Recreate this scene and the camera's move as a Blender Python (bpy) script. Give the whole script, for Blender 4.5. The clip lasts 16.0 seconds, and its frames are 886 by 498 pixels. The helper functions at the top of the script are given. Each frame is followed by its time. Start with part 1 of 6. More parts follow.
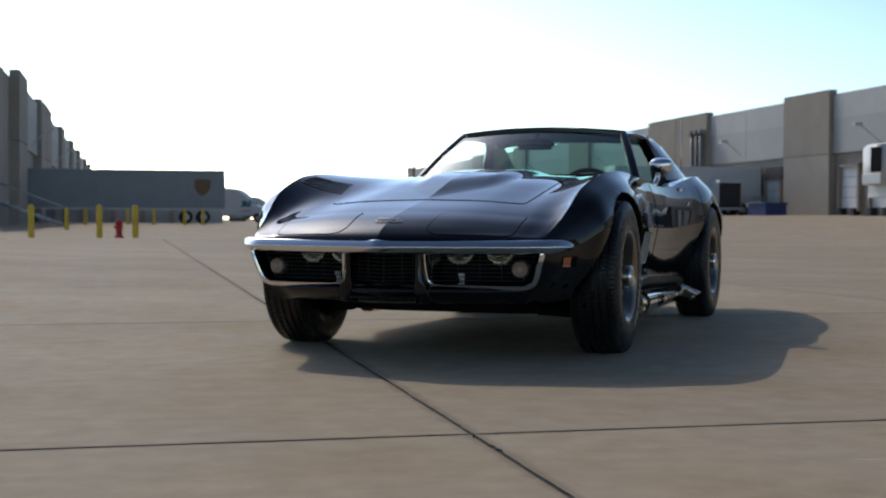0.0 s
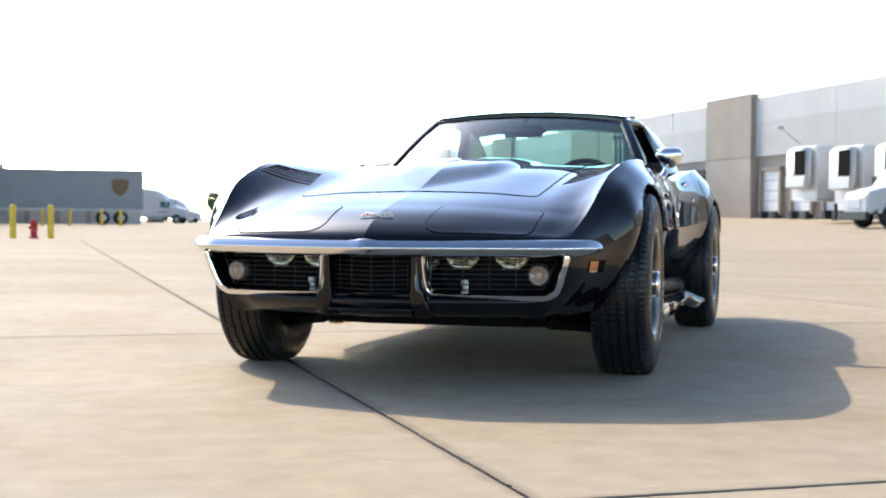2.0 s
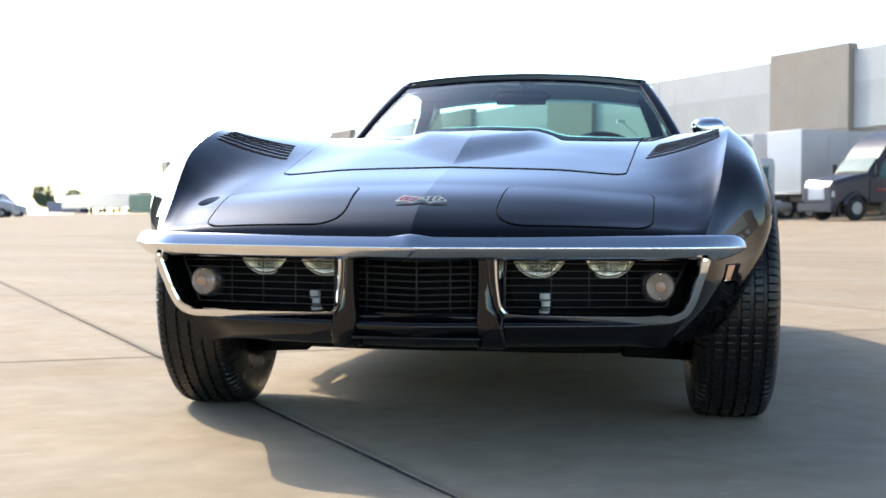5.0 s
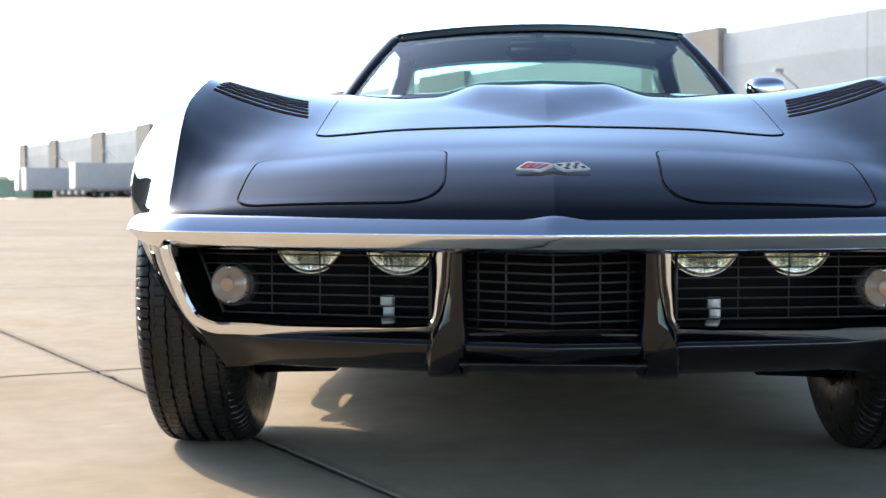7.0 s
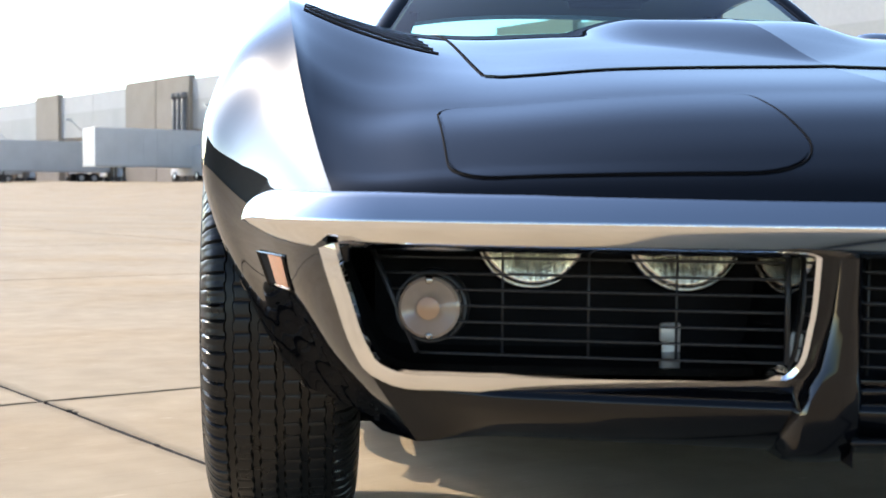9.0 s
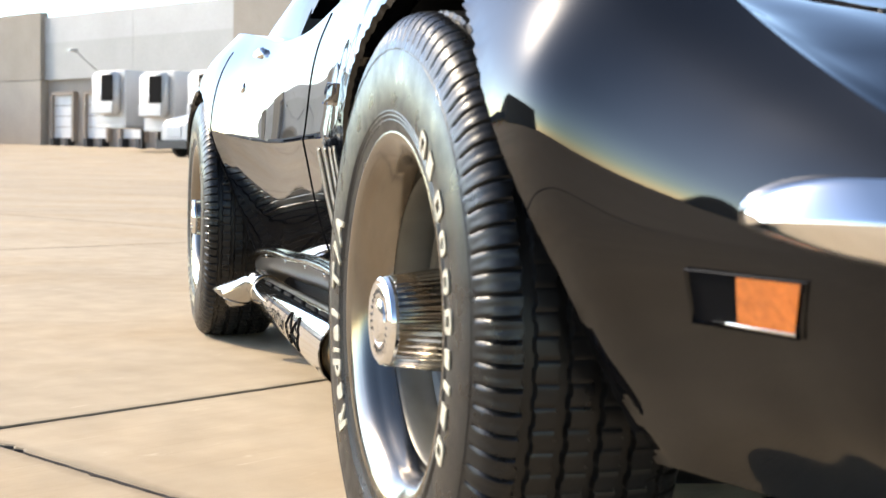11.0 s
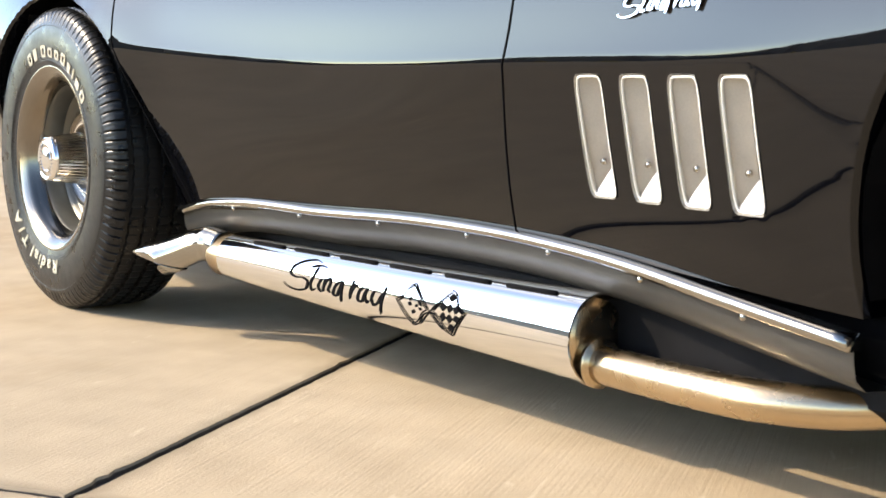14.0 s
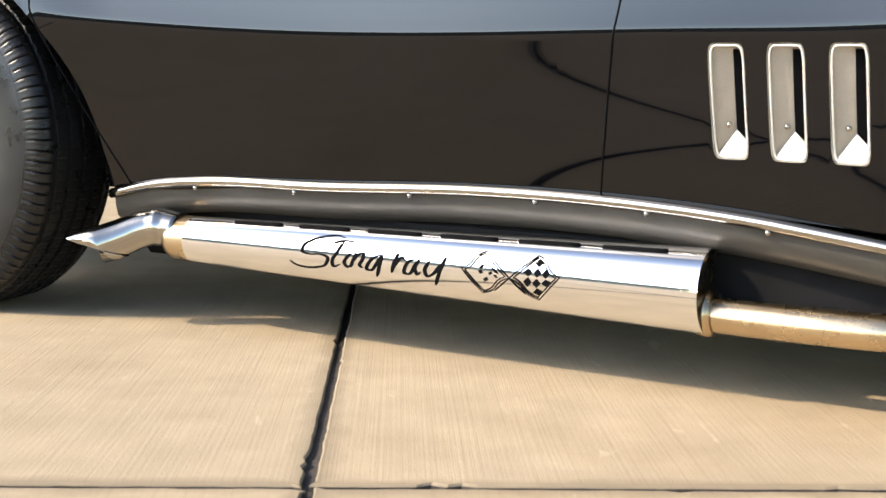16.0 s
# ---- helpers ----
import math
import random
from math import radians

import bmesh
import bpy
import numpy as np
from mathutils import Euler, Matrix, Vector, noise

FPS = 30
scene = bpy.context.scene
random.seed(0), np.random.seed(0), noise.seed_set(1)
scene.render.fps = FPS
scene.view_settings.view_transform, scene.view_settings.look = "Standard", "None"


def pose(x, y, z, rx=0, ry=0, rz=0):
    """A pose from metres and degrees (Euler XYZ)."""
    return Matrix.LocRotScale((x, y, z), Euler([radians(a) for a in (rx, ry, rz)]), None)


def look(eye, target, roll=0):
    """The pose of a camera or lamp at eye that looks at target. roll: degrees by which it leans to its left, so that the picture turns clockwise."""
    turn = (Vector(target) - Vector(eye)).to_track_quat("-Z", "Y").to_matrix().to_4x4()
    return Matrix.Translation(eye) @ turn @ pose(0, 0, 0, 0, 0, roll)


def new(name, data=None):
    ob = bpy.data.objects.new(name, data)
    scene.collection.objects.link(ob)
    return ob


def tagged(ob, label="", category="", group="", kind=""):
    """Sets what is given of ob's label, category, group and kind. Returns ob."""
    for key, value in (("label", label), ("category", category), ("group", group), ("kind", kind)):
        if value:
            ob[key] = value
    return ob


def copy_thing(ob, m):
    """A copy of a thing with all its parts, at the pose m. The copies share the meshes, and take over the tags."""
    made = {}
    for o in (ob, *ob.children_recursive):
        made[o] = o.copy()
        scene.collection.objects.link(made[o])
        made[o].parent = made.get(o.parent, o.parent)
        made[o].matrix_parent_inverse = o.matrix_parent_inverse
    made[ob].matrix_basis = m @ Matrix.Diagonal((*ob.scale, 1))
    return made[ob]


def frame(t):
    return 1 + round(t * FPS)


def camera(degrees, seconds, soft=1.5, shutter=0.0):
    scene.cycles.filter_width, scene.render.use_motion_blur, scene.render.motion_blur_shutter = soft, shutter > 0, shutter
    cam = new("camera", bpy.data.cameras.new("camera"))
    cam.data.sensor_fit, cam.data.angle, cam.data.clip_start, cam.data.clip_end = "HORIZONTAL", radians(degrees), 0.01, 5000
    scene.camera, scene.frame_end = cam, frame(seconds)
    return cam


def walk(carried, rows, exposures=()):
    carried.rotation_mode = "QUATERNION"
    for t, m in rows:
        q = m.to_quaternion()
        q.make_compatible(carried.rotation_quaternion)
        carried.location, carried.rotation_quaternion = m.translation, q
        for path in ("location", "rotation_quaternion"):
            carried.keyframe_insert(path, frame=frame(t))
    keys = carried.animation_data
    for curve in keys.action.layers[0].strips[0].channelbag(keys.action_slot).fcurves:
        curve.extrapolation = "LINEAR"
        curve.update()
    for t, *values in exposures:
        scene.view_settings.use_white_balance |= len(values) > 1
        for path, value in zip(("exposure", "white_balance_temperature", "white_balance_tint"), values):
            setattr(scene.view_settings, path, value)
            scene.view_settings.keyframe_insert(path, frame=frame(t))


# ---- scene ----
cam = camera(37.0, 16.0)
PATH = [
    (0, (2.053, -5.844, 0.589), (1.377, -3.962, 0.546), 0.2),
    (0.5, (1.904, -5.622, 0.586), (1.254, -3.731, 0.544), 0.3),
    (1, (1.758, -5.417, 0.586), (1.135, -3.517, 0.543), 0.4),
    (1.5, (1.615, -5.221, 0.578), (1.022, -3.312, 0.536), 0.3),
    (2, (1.467, -5.013, 0.564), (0.906, -3.093, 0.525), 0.4),
    (2.5, (1.309, -4.823, 0.558), (0.792, -2.891, 0.518), 0.4),
    (3, (1.14, -4.622, 0.551), (0.67, -2.678, 0.51), 0.4),
    (5.5, (0.389, -3.581, 0.549), (0.113, -1.601, 0.494), 0.2),
    (6, (0.241, -3.365, 0.559), (0.012, -1.379, 0.491), 0.1),
    (6.5, (0.095, -3.157, 0.539), (-0.081, -1.165, 0.476), 0.1),
    (7, (-0.052, -2.946, 0.533), (-0.169, -0.95, 0.462), 0.1),
    (7.5, (-0.198, -2.732, 0.539), (-0.249, -0.734, 0.453), 0.2),
    (8, (-0.351, -2.513, 0.549), (-0.324, -0.516, 0.446), 0.0),
    (8.5, (-0.477, -2.297, 0.525), (-0.411, -0.3, 0.439), 0.3),
    (9, (-0.61, -2.085, 0.514), (-0.494, -0.09, 0.425), 0.4),
    (9.5, (-0.738, -1.898, 0.505), (-0.566, 0.092, 0.407), 0.3),
    (12, (-1.448, -1.101, 0.528), (-0.666, 0.732, 0.354), 1.4),
    (12.5, (-1.582, -0.918, 0.53), (-0.694, 0.863, 0.327), 1.1),
    (13, (-1.723, -0.746, 0.522), (-0.728, 0.975, 0.304), 0.9),
    (13.5, (-1.87, -0.578, 0.522), (-0.765, 1.072, 0.287), 0.8),
    (14, (-2.011, -0.42, 0.517), (-0.782, 1.139, 0.274), 1.0),
    (14.5, (-2.15, -0.267, 0.511), (-0.784, 1.173, 0.267), 1.1),
    (15, (-2.301, -0.113, 0.501), (-0.798, 1.185, 0.258), 1.0),
    (15.5, (-2.462, 0.056, 0.491), (-0.843, 1.203, 0.241), 1.0),
    (16, (-2.601, 0.209, 0.48), (-0.901, 1.232, 0.226), 0.9),
]
walk(cam, [(t, look(eye, target, roll)) for t, eye, target, roll in PATH],
     exposures=[(0, -1.50, 6500, 10), (0.25, -0.98, 6500, 10), (0.5, -0.42, 6500, 10), (0.75, -0.02, 6500, 10), (1.0, 0.20, 6800, 10), (9.7, 0.20, 6900, 10), (11.8, 0.46, 7500, 10), (14.0, 0.42, 7400, 10), (16.0, 0.40, 7600, 10)])

# background a little out of focus
cam.data.dof.use_dof = True
cam.data.dof.focus_distance = 2.4
cam.data.dof.aperture_fstop = 10.5

# ---- light ----
SUN_FROM = Vector((-0.98, 0.89, 1.0)).normalized()
sun_elev = math.asin(SUN_FROM.z)
world = bpy.data.worlds.new("sky")
scene.world = world
world.use_nodes = True
wn = world.node_tree.nodes
wl = world.node_tree.links


def sky_layer(dust, value, saturation, depth):
    """One layer of the hazy sky, deepened away from its bright parts."""
    sky = wn.new("ShaderNodeTexSky")
    sky.sky_type = "NISHITA"
    sky.sun_disc = False
    sky.sun_elevation = sun_elev
    sky.sun_rotation = math.atan2(SUN_FROM.x, SUN_FROM.y)
    sky.air_density = 1.0
    sky.dust_density = dust
    sky.ozone_density = 1.6
    hsv = wn.new("ShaderNodeHueSaturation")
    hsv.inputs["Saturation"].default_value = saturation
    hsv.inputs["Value"].default_value = value
    wl.new(sky.outputs[0], hsv.inputs["Color"])
    deep = wn.new("ShaderNodeGamma")
    deep.inputs["Gamma"].default_value = depth
    wl.new(hsv.outputs[0], deep.inputs["Color"])
    return deep.outputs[0]


# the clear sky itself, bright haze low over the horizon, and the glare of the sun's side
total = sky_layer(0.9, 0.80, 1.0, 1.0)
for layer in (sky_layer(0.4, 0.315, 0.48, 3.1), sky_layer(1.8, 0.17, 0.50, 3.0)):
    plus = wn.new("ShaderNodeMix")
    plus.data_type, plus.blend_type = "RGBA", "ADD"
    plus.inputs["Factor"].default_value = 1.0
    wl.new(total, plus.inputs["A"])
    wl.new(layer, plus.inputs["B"])
    total = plus.outputs["Result"]
haze = wn.new("ShaderNodeMix")
haze.data_type, haze.blend_type = "RGBA", "MULTIPLY"
haze.inputs["Factor"].default_value = 1.0
haze.inputs["B"].default_value = (0.92, 1.0, 1.06, 1)
wl.new(total, haze.inputs["A"])
wl.new(haze.outputs["Result"], wn["Background"].inputs[0])
wn["Background"].inputs[1].default_value = 0.15
sun = new("sun", bpy.data.lights.new("sun", "SUN"))
sun.data.energy = 4.0
sun.data.angle = radians(0.6)
sun.data.color = (1.0, 0.90, 0.73)
sun.matrix_world = look(SUN_FROM * 60, (0, 0, 0))


# ---- materials ----
def material(name, color, rough=0.5, metal=0.0, coat=0.0, vary=0.0, grain=0.0, scale=8.0, bump=0.0, bump_scale=60.0, rand=0.0, rough_vary=0.0, ior=1.5, stretch=(1, 1, 1)):
    m = bpy.data.materials.new(name)
    m.use_nodes = True
    n, l = m.node_tree.nodes, m.node_tree.links
    b = n["Principled BSDF"]
    b.inputs["Base Color"].default_value = (*color, 1)
    b.inputs["Roughness"].default_value = rough
    b.inputs["Metallic"].default_value = metal
    b.inputs["Coat Weight"].default_value = coat
    b.inputs["Coat Roughness"].default_value = 0.02
    b.inputs["IOR"].default_value = ior
    if not (vary or grain or bump or rand or rough_vary):
        return m
    co = n.new("ShaderNodeTexCoord")
    mp = n.new("ShaderNodeMapping")
    mp.inputs["Scale"].default_value = stretch
    l.new(co.outputs["Object"], mp.inputs["Vector"])

    def tex(s, detail=5.0):
        t = n.new("ShaderNodeTexNoise")
        t.inputs["Scale"].default_value = s
        t.inputs["Detail"].default_value = detail
        l.new(mp.outputs[0], t.inputs["Vector"])
        return t.outputs["Fac"]

    def ramp(src, amount):
        r = n.new("ShaderNodeMapRange")
        r.inputs["From Min"].default_value = 0.3
        r.inputs["From Max"].default_value = 0.7
        r.inputs["To Min"].default_value = 1 - amount
        r.inputs["To Max"].default_value = 1 + amount
        l.new(src, r.inputs["Value"])
        return r.outputs[0]

    def times(a, b_):
        x = n.new("ShaderNodeMath")
        x.operation = "MULTIPLY"
        l.new(a, x.inputs[0])
        l.new(b_, x.inputs[1])
        return x.outputs[0]

    factor = None
    for amount, src in ((vary, scale), (grain, scale * 14)):
        if amount:
            v = ramp(tex(src), amount)
            factor = times(factor, v) if factor else v
    if rand:
        oi = n.new("ShaderNodeObjectInfo")
        r = n.new("ShaderNodeMapRange")
        r.inputs["To Min"].default_value = 1 - rand
        r.inputs["To Max"].default_value = 1 + rand
        l.new(oi.outputs["Random"], r.inputs["Value"])
        factor = times(factor, r.outputs[0]) if factor else r.outputs[0]
    if factor:
        mul = n.new("ShaderNodeVectorMath")
        mul.operation = "SCALE"
        mul.inputs[0].default_value = color
        l.new(factor, mul.inputs["Scale"])
        l.new(mul.outputs[0], b.inputs["Base Color"])
    if rough_vary:
        r = n.new("ShaderNodeMapRange")
        r.inputs["From Min"].default_value = 0.3
        r.inputs["From Max"].default_value = 0.7
        r.inputs["To Min"].default_value = max(0.0, rough - rough_vary)
        r.inputs["To Max"].default_value = rough + rough_vary
        l.new(tex(scale * 2.3), r.inputs["Value"])
        l.new(r.outputs[0], b.inputs["Roughness"])
    if bump:
        bm_ = n.new("ShaderNodeBump")
        bm_.inputs["Strength"].default_value = bump
        bm_.inputs["Distance"].default_value = 0.01
        l.new(tex(bump_scale, 8.0), bm_.inputs["Height"])
        l.new(bm_.outputs[0], b.inputs["Normal"])
    return m


def glass(name, tint, gloss=1.0):
    m = bpy.data.materials.new(name)
    m.use_nodes = True
    n, l = m.node_tree.nodes, m.node_tree.links
    n.remove(n["Principled BSDF"])
    tr = n.new("ShaderNodeBsdfTransparent")
    tr.inputs[0].default_value = (*tint, 1)
    gl = n.new("ShaderNodeBsdfGlossy")
    gl.inputs["Roughness"].default_value = 0.01
    fr = n.new("ShaderNodeFresnel")
    fr.inputs["IOR"].default_value = 1.45
    sc = n.new("ShaderNodeMath")
    sc.operation = "MULTIPLY"
    sc.inputs[1].default_value = gloss
    mx = n.new("ShaderNodeMixShader")
    l.new(fr.outputs[0], sc.inputs[0])
    l.new(sc.outputs[0], mx.inputs[0])
    l.new(tr.outputs[0], mx.inputs[1])
    l.new(gl.outputs[0], mx.inputs[2])
    l.new(mx.outputs[0], n["Material Output"].inputs[0])
    return m


PAINT = material("black_paint", (0.0022, 0.0024, 0.0034), rough=0.30, coat=1.0, vary=0.2, scale=3.0)
PAINT.node_tree.nodes["Principled BSDF"].inputs["Specular IOR Level"].default_value = 0.0
PAINT.node_tree.nodes["Principled BSDF"].inputs["Coat IOR"].default_value = 1.44
SATIN = material("black_satin", (0.012, 0.012, 0.013), rough=0.45, vary=0.2, scale=20)
DUSTY = material("dusty_black_panel", (0.050, 0.047, 0.043), rough=0.42, vary=0.3, grain=0.15, scale=6, stretch=(1, 0.25, 1))
# near-black without sheen: shade of the car's hollows and underside held in colour
CAVITY = material("shade_black", (0.008, 0.008, 0.009), rough=0.7, vary=0.3, scale=15)
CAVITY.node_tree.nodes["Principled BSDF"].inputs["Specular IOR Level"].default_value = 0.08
SEAM = material("seam_shadow", (0.004, 0.004, 0.005), rough=0.8)
SEAM.node_tree.nodes["Principled BSDF"].inputs["Specular IOR Level"].default_value = 0.05
CHROME = material("chrome", (0.82, 0.82, 0.83), rough=0.05, metal=1.0, rough_vary=0.03, scale=14)
STEEL = material("polished_steel", (0.40, 0.38, 0.35), rough=0.13, metal=1.0, vary=0.08, rough_vary=0.07, scale=18)
ZINC = material("dull_zinc", (0.72, 0.70, 0.66), rough=0.45, metal=0.3, vary=0.12, scale=60)
LINER = material("vent_alloy", (0.42, 0.39, 0.345), rough=0.36, metal=0.4, vary=0.06, grain=0.05, scale=30)
HEATED = material("heat_stained_steel", (0.58, 0.45, 0.30), rough=0.26, metal=1.0, vary=0.16, rough_vary=0.06, scale=5)
RIMSTEEL = material("trim_ring_steel", (0.25, 0.225, 0.195), rough=0.16, metal=1.0, vary=0.12, rough_vary=0.06, scale=9)
RALLY = material("silver_wheel_paint", (0.115, 0.11, 0.095), rough=0.38, metal=0.6, vary=0.08, scale=30)
RUBBER = material("tyre_rubber", (0.008, 0.008, 0.0085), rough=0.33, ior=1.4, vary=0.25, grain=0.15, scale=14, bump=0.04, bump_scale=300, rough_vary=0.1)
LETTER = material("raised_white_rubber", (0.42, 0.39, 0.31), rough=0.6, vary=0.06, grain=0.05, scale=25)
AMBER = material("amber_lens", (0.55, 0.14, 0.02), rough=0.15, coat=1.0, vary=0.2, scale=120)
LENS = material("frosted_lens", (0.27, 0.20, 0.15), rough=0.22, coat=1.0, vary=0.06, scale=60)
BULB = material("amber_bulb", (0.36, 0.20, 0.11), rough=0.3, coat=0.6)
LAMPGLASS = material("headlamp_glass", (0.80, 0.72, 0.60), rough=0.2, metal=0.9, coat=0.6, vary=0.25, scale=30, bump=0.35, bump_scale=60, stretch=(3, 1, 0.15))
TINT = glass("green_tinted_glass", (0.66, 0.90, 0.84), 1.7)
RED = material("red_enamel", (0.42, 0.025, 0.035), rough=0.2, coat=1.0)
YELLOWTAPE = material("yellow_connector", (0.75, 0.6, 0.05), rough=0.5)
LEATHER = material("black_vinyl", (0.016, 0.016, 0.018), rough=0.5, vary=0.2, grain=0.1, scale=12, bump=0.06, bump_scale=150)
WOOD = material("dark_rim_wood", (0.10, 0.035, 0.02), rough=0.3, coat=0.5)


# ---- mesh helpers ----
def part(name, bm, mat, parent=None, label="", smooth=True, mats=()):
    me = bpy.data.meshes.new(name)
    bm.to_mesh(me)
    bm.free()
    for m in (mat, *mats):
        me.materials.append(m)
    if smooth:
        me.shade_smooth()
    ob = new(name, me)
    if parent:
        ob.parent = parent
    return tagged(ob, label=label) if label else ob


def sharpen(ob, degrees=32):
    ob.data.set_sharp_from_angle(angle=radians(degrees))
    return ob


def sp(keys):
    """A smooth curve through (position, value) keys."""
    ks = np.array([k[0] for k in keys], float)
    vs = np.array([k[1] for k in keys], float)
    d = np.diff(vs) / np.diff(ks)
    m = np.zeros(len(ks))
    m[0], m[-1] = d[0], d[-1]
    for i in range(1, len(ks) - 1):
        h0, h1 = ks[i] - ks[i - 1], ks[i + 1] - ks[i]
        m[i] = (d[i - 1] * h1 + d[i] * h0) / (h0 + h1)

    def f(x):
        x = np.clip(x, ks[0], ks[-1])
        i = np.clip(np.searchsorted(ks, x) - 1, 0, len(ks) - 2)
        h = ks[i + 1] - ks[i]
        t = (x - ks[i]) / h
        return ((2 * t**3 - 3 * t**2 + 1) * vs[i] + (t**3 - 2 * t**2 + t) * h * m[i]
                + (3 * t**2 - 2 * t**3) * vs[i + 1] + (t**3 - t**2) * h * m[i + 1])
    return f


def path3(points, n):
    """n points along a smooth curve through the given 3D points."""
    p = np.array(points, float)
    s = np.concatenate([[0], np.cumsum(np.linalg.norm(np.diff(p, axis=0), axis=1))])
    fs = [sp(list(zip(s, p[:, k]))) for k in range(3)]
    return [Vector([float(f(v)) for f in fs]) for v in np.linspace(0, s[-1], n)]


def grid_bm(rows, bm=None, flip=False):
    bm = bm or bmesh.new()
    vs = [[bm.verts.new(p) for p in r] for r in rows]
    for a, b in zip(vs, vs[1:]):
        for i in range(len(a) - 1):
            q = (a[i], a[i + 1], b[i + 1], b[i])
            bm.faces.new(q[::-1] if flip else q)
    return bm


def loft(rings, closed=True, caps=True, bm=None):
    bm = bm or bmesh.new()
    vs = [[bm.verts.new(p) for p in r] for r in rings]
    k = len(rings[0])
    for a, b in zip(vs, vs[1:]):
        for i in range(k if closed else k - 1):
            bm.faces.new((a[i], a[(i + 1) % k], b[(i + 1) % k], b[i]))
    if caps and closed:
        bm.faces.new(vs[0][::-1])
        bm.faces.new(vs[-1])
    bmesh.ops.recalc_face_normals(bm, faces=bm.faces)
    return bm


def tube(points, r, n=8, bm=None, caps=True, closed=False):
    pts = [Vector(p) for p in points]
    rings = []
    up = Vector((0, 0, 1))
    for i, p in enumerate(pts):
        a = pts[i - 1] if (i or closed) else pts[i]
        b = pts[(i + 1) % len(pts)] if (i < len(pts) - 1 or closed) else pts[i]
        d = (b - a).normalized()
        side = d.cross(up)
        if side.length < 0.05:
            side = d.cross(Vector((0, 1, 0)))
        side.normalize()
        top = side.cross(d)
        rad = r(i / (len(pts) - 1)) if callable(r) else r
        rings.append([p + (side * math.cos(t) + top * math.sin(t)) * rad for t in np.linspace(0, 2 * math.pi, n, endpoint=False)])
    if closed:
        rings.append(rings[0])
        bm = loft(rings, True, False, bm)
        bmesh.ops.remove_doubles(bm, verts=bm.verts, dist=1e-6)
        return bm
    return loft(rings, True, caps, bm)


def box(x0, x1, y0, y1, z0, z1, bevel=0.0, bm=None, seg=1):
    b = bmesh.new()
    bmesh.ops.create_cube(b, size=1)
    for v in b.verts:
        v.co = ((x0 + x1) / 2 + v.co.x * (x1 - x0), (y0 + y1) / 2 + v.co.y * (y1 - y0), (z0 + z1) / 2 + v.co.z * (z1 - z0))
    if bevel:
        bmesh.ops.bevel(b, geom=b.edges[:], offset=bevel, segments=seg, affect="EDGES")
    return merge(bm, b)


def merge(bm, b):
    if bm is None:
        return b
    me = bpy.data.meshes.new("join")
    b.to_mesh(me)
    b.free()
    bm.from_mesh(me)
    bpy.data.meshes.remove(me)
    return bm


def lathe(profile, n=64, bm=None, closed=False):
    """Turns (x, r) points about the x axis."""
    bm = bm or bmesh.new()
    rings = []
    for a in np.linspace(0, 2 * math.pi, n, endpoint=False):
        rings.append([bm.verts.new((x, r * math.cos(a), r * math.sin(a))) for x, r in profile])
    for i in range(n):
        a, b = rings[i], rings[(i + 1) % n]
        for j in range(len(profile) - 1):
            bm.faces.new((a[j], b[j], b[j + 1], a[j + 1]))
    bmesh.ops.remove_doubles(bm, verts=bm.verts, dist=1e-5)
    bmesh.ops.recalc_face_normals(bm, faces=bm.faces)
    return bm


def text_bm(words, size, shear=0.0, depth=0.002, bevel=0.0, space=1.0, thick=0.0):
    cu = bpy.data.curves.new("letters", "FONT")
    cu.body, cu.size, cu.shear, cu.extrude, cu.bevel_depth = words, size, shear, depth, bevel
    cu.space_character, cu.offset, cu.align_x, cu.align_y = space, thick, "CENTER", "CENTER"
    cu.resolution_u = 4
    ob = bpy.data.objects.new("letters", cu)
    scene.collection.objects.link(ob)
    bpy.context.view_layer.update()
    me = bpy.data.meshes.new_from_object(ob.evaluated_get(bpy.context.evaluated_depsgraph_get()))
    bm = bmesh.new()
    bm.from_mesh(me)
    bpy.data.objects.remove(ob)
    bpy.data.meshes.remove(me)
    return bm


STROKES = [
    [(897, 250), (872, 240), (835, 240), (790, 251), (762, 268), (757, 286), (782, 298), (824, 301), (848, 314), (840, 333), (805, 343), (760, 341), (728, 330), (712, 316)],
    [(857, 267), (895, 261), (937, 268)], [(897, 264), (880, 298), (863, 326), (866, 340), (890, 336)],
    [(925, 302), (906, 334), (914, 344), (928, 339)],
    [(946, 302), (926, 346)], [(932, 332), (952, 309), (970, 305), (968, 322), (958, 342), (968, 349)],
    [(1028, 312), (1008, 318), (986, 338), (981, 353), (995, 357), (1013, 340), (1032, 312)], [(1033, 311), (1022, 352), (1012, 378)], [(1085, 310), (1073, 338), (1064, 366)], [(1066, 357), (1083, 335), (1100, 324), (1107, 331)],
    [(1144, 332), (1127, 333), (1108, 353), (1105, 368), (1120, 372), (1140, 349), (1152, 332)], [(1154, 331), (1141, 361), (1147, 374), (1158, 368)], [(1187, 338), (1172, 366), (1178, 380), (1196, 376), (1222, 349)], [(1238, 329), (1218, 372), (1202, 409)],
]


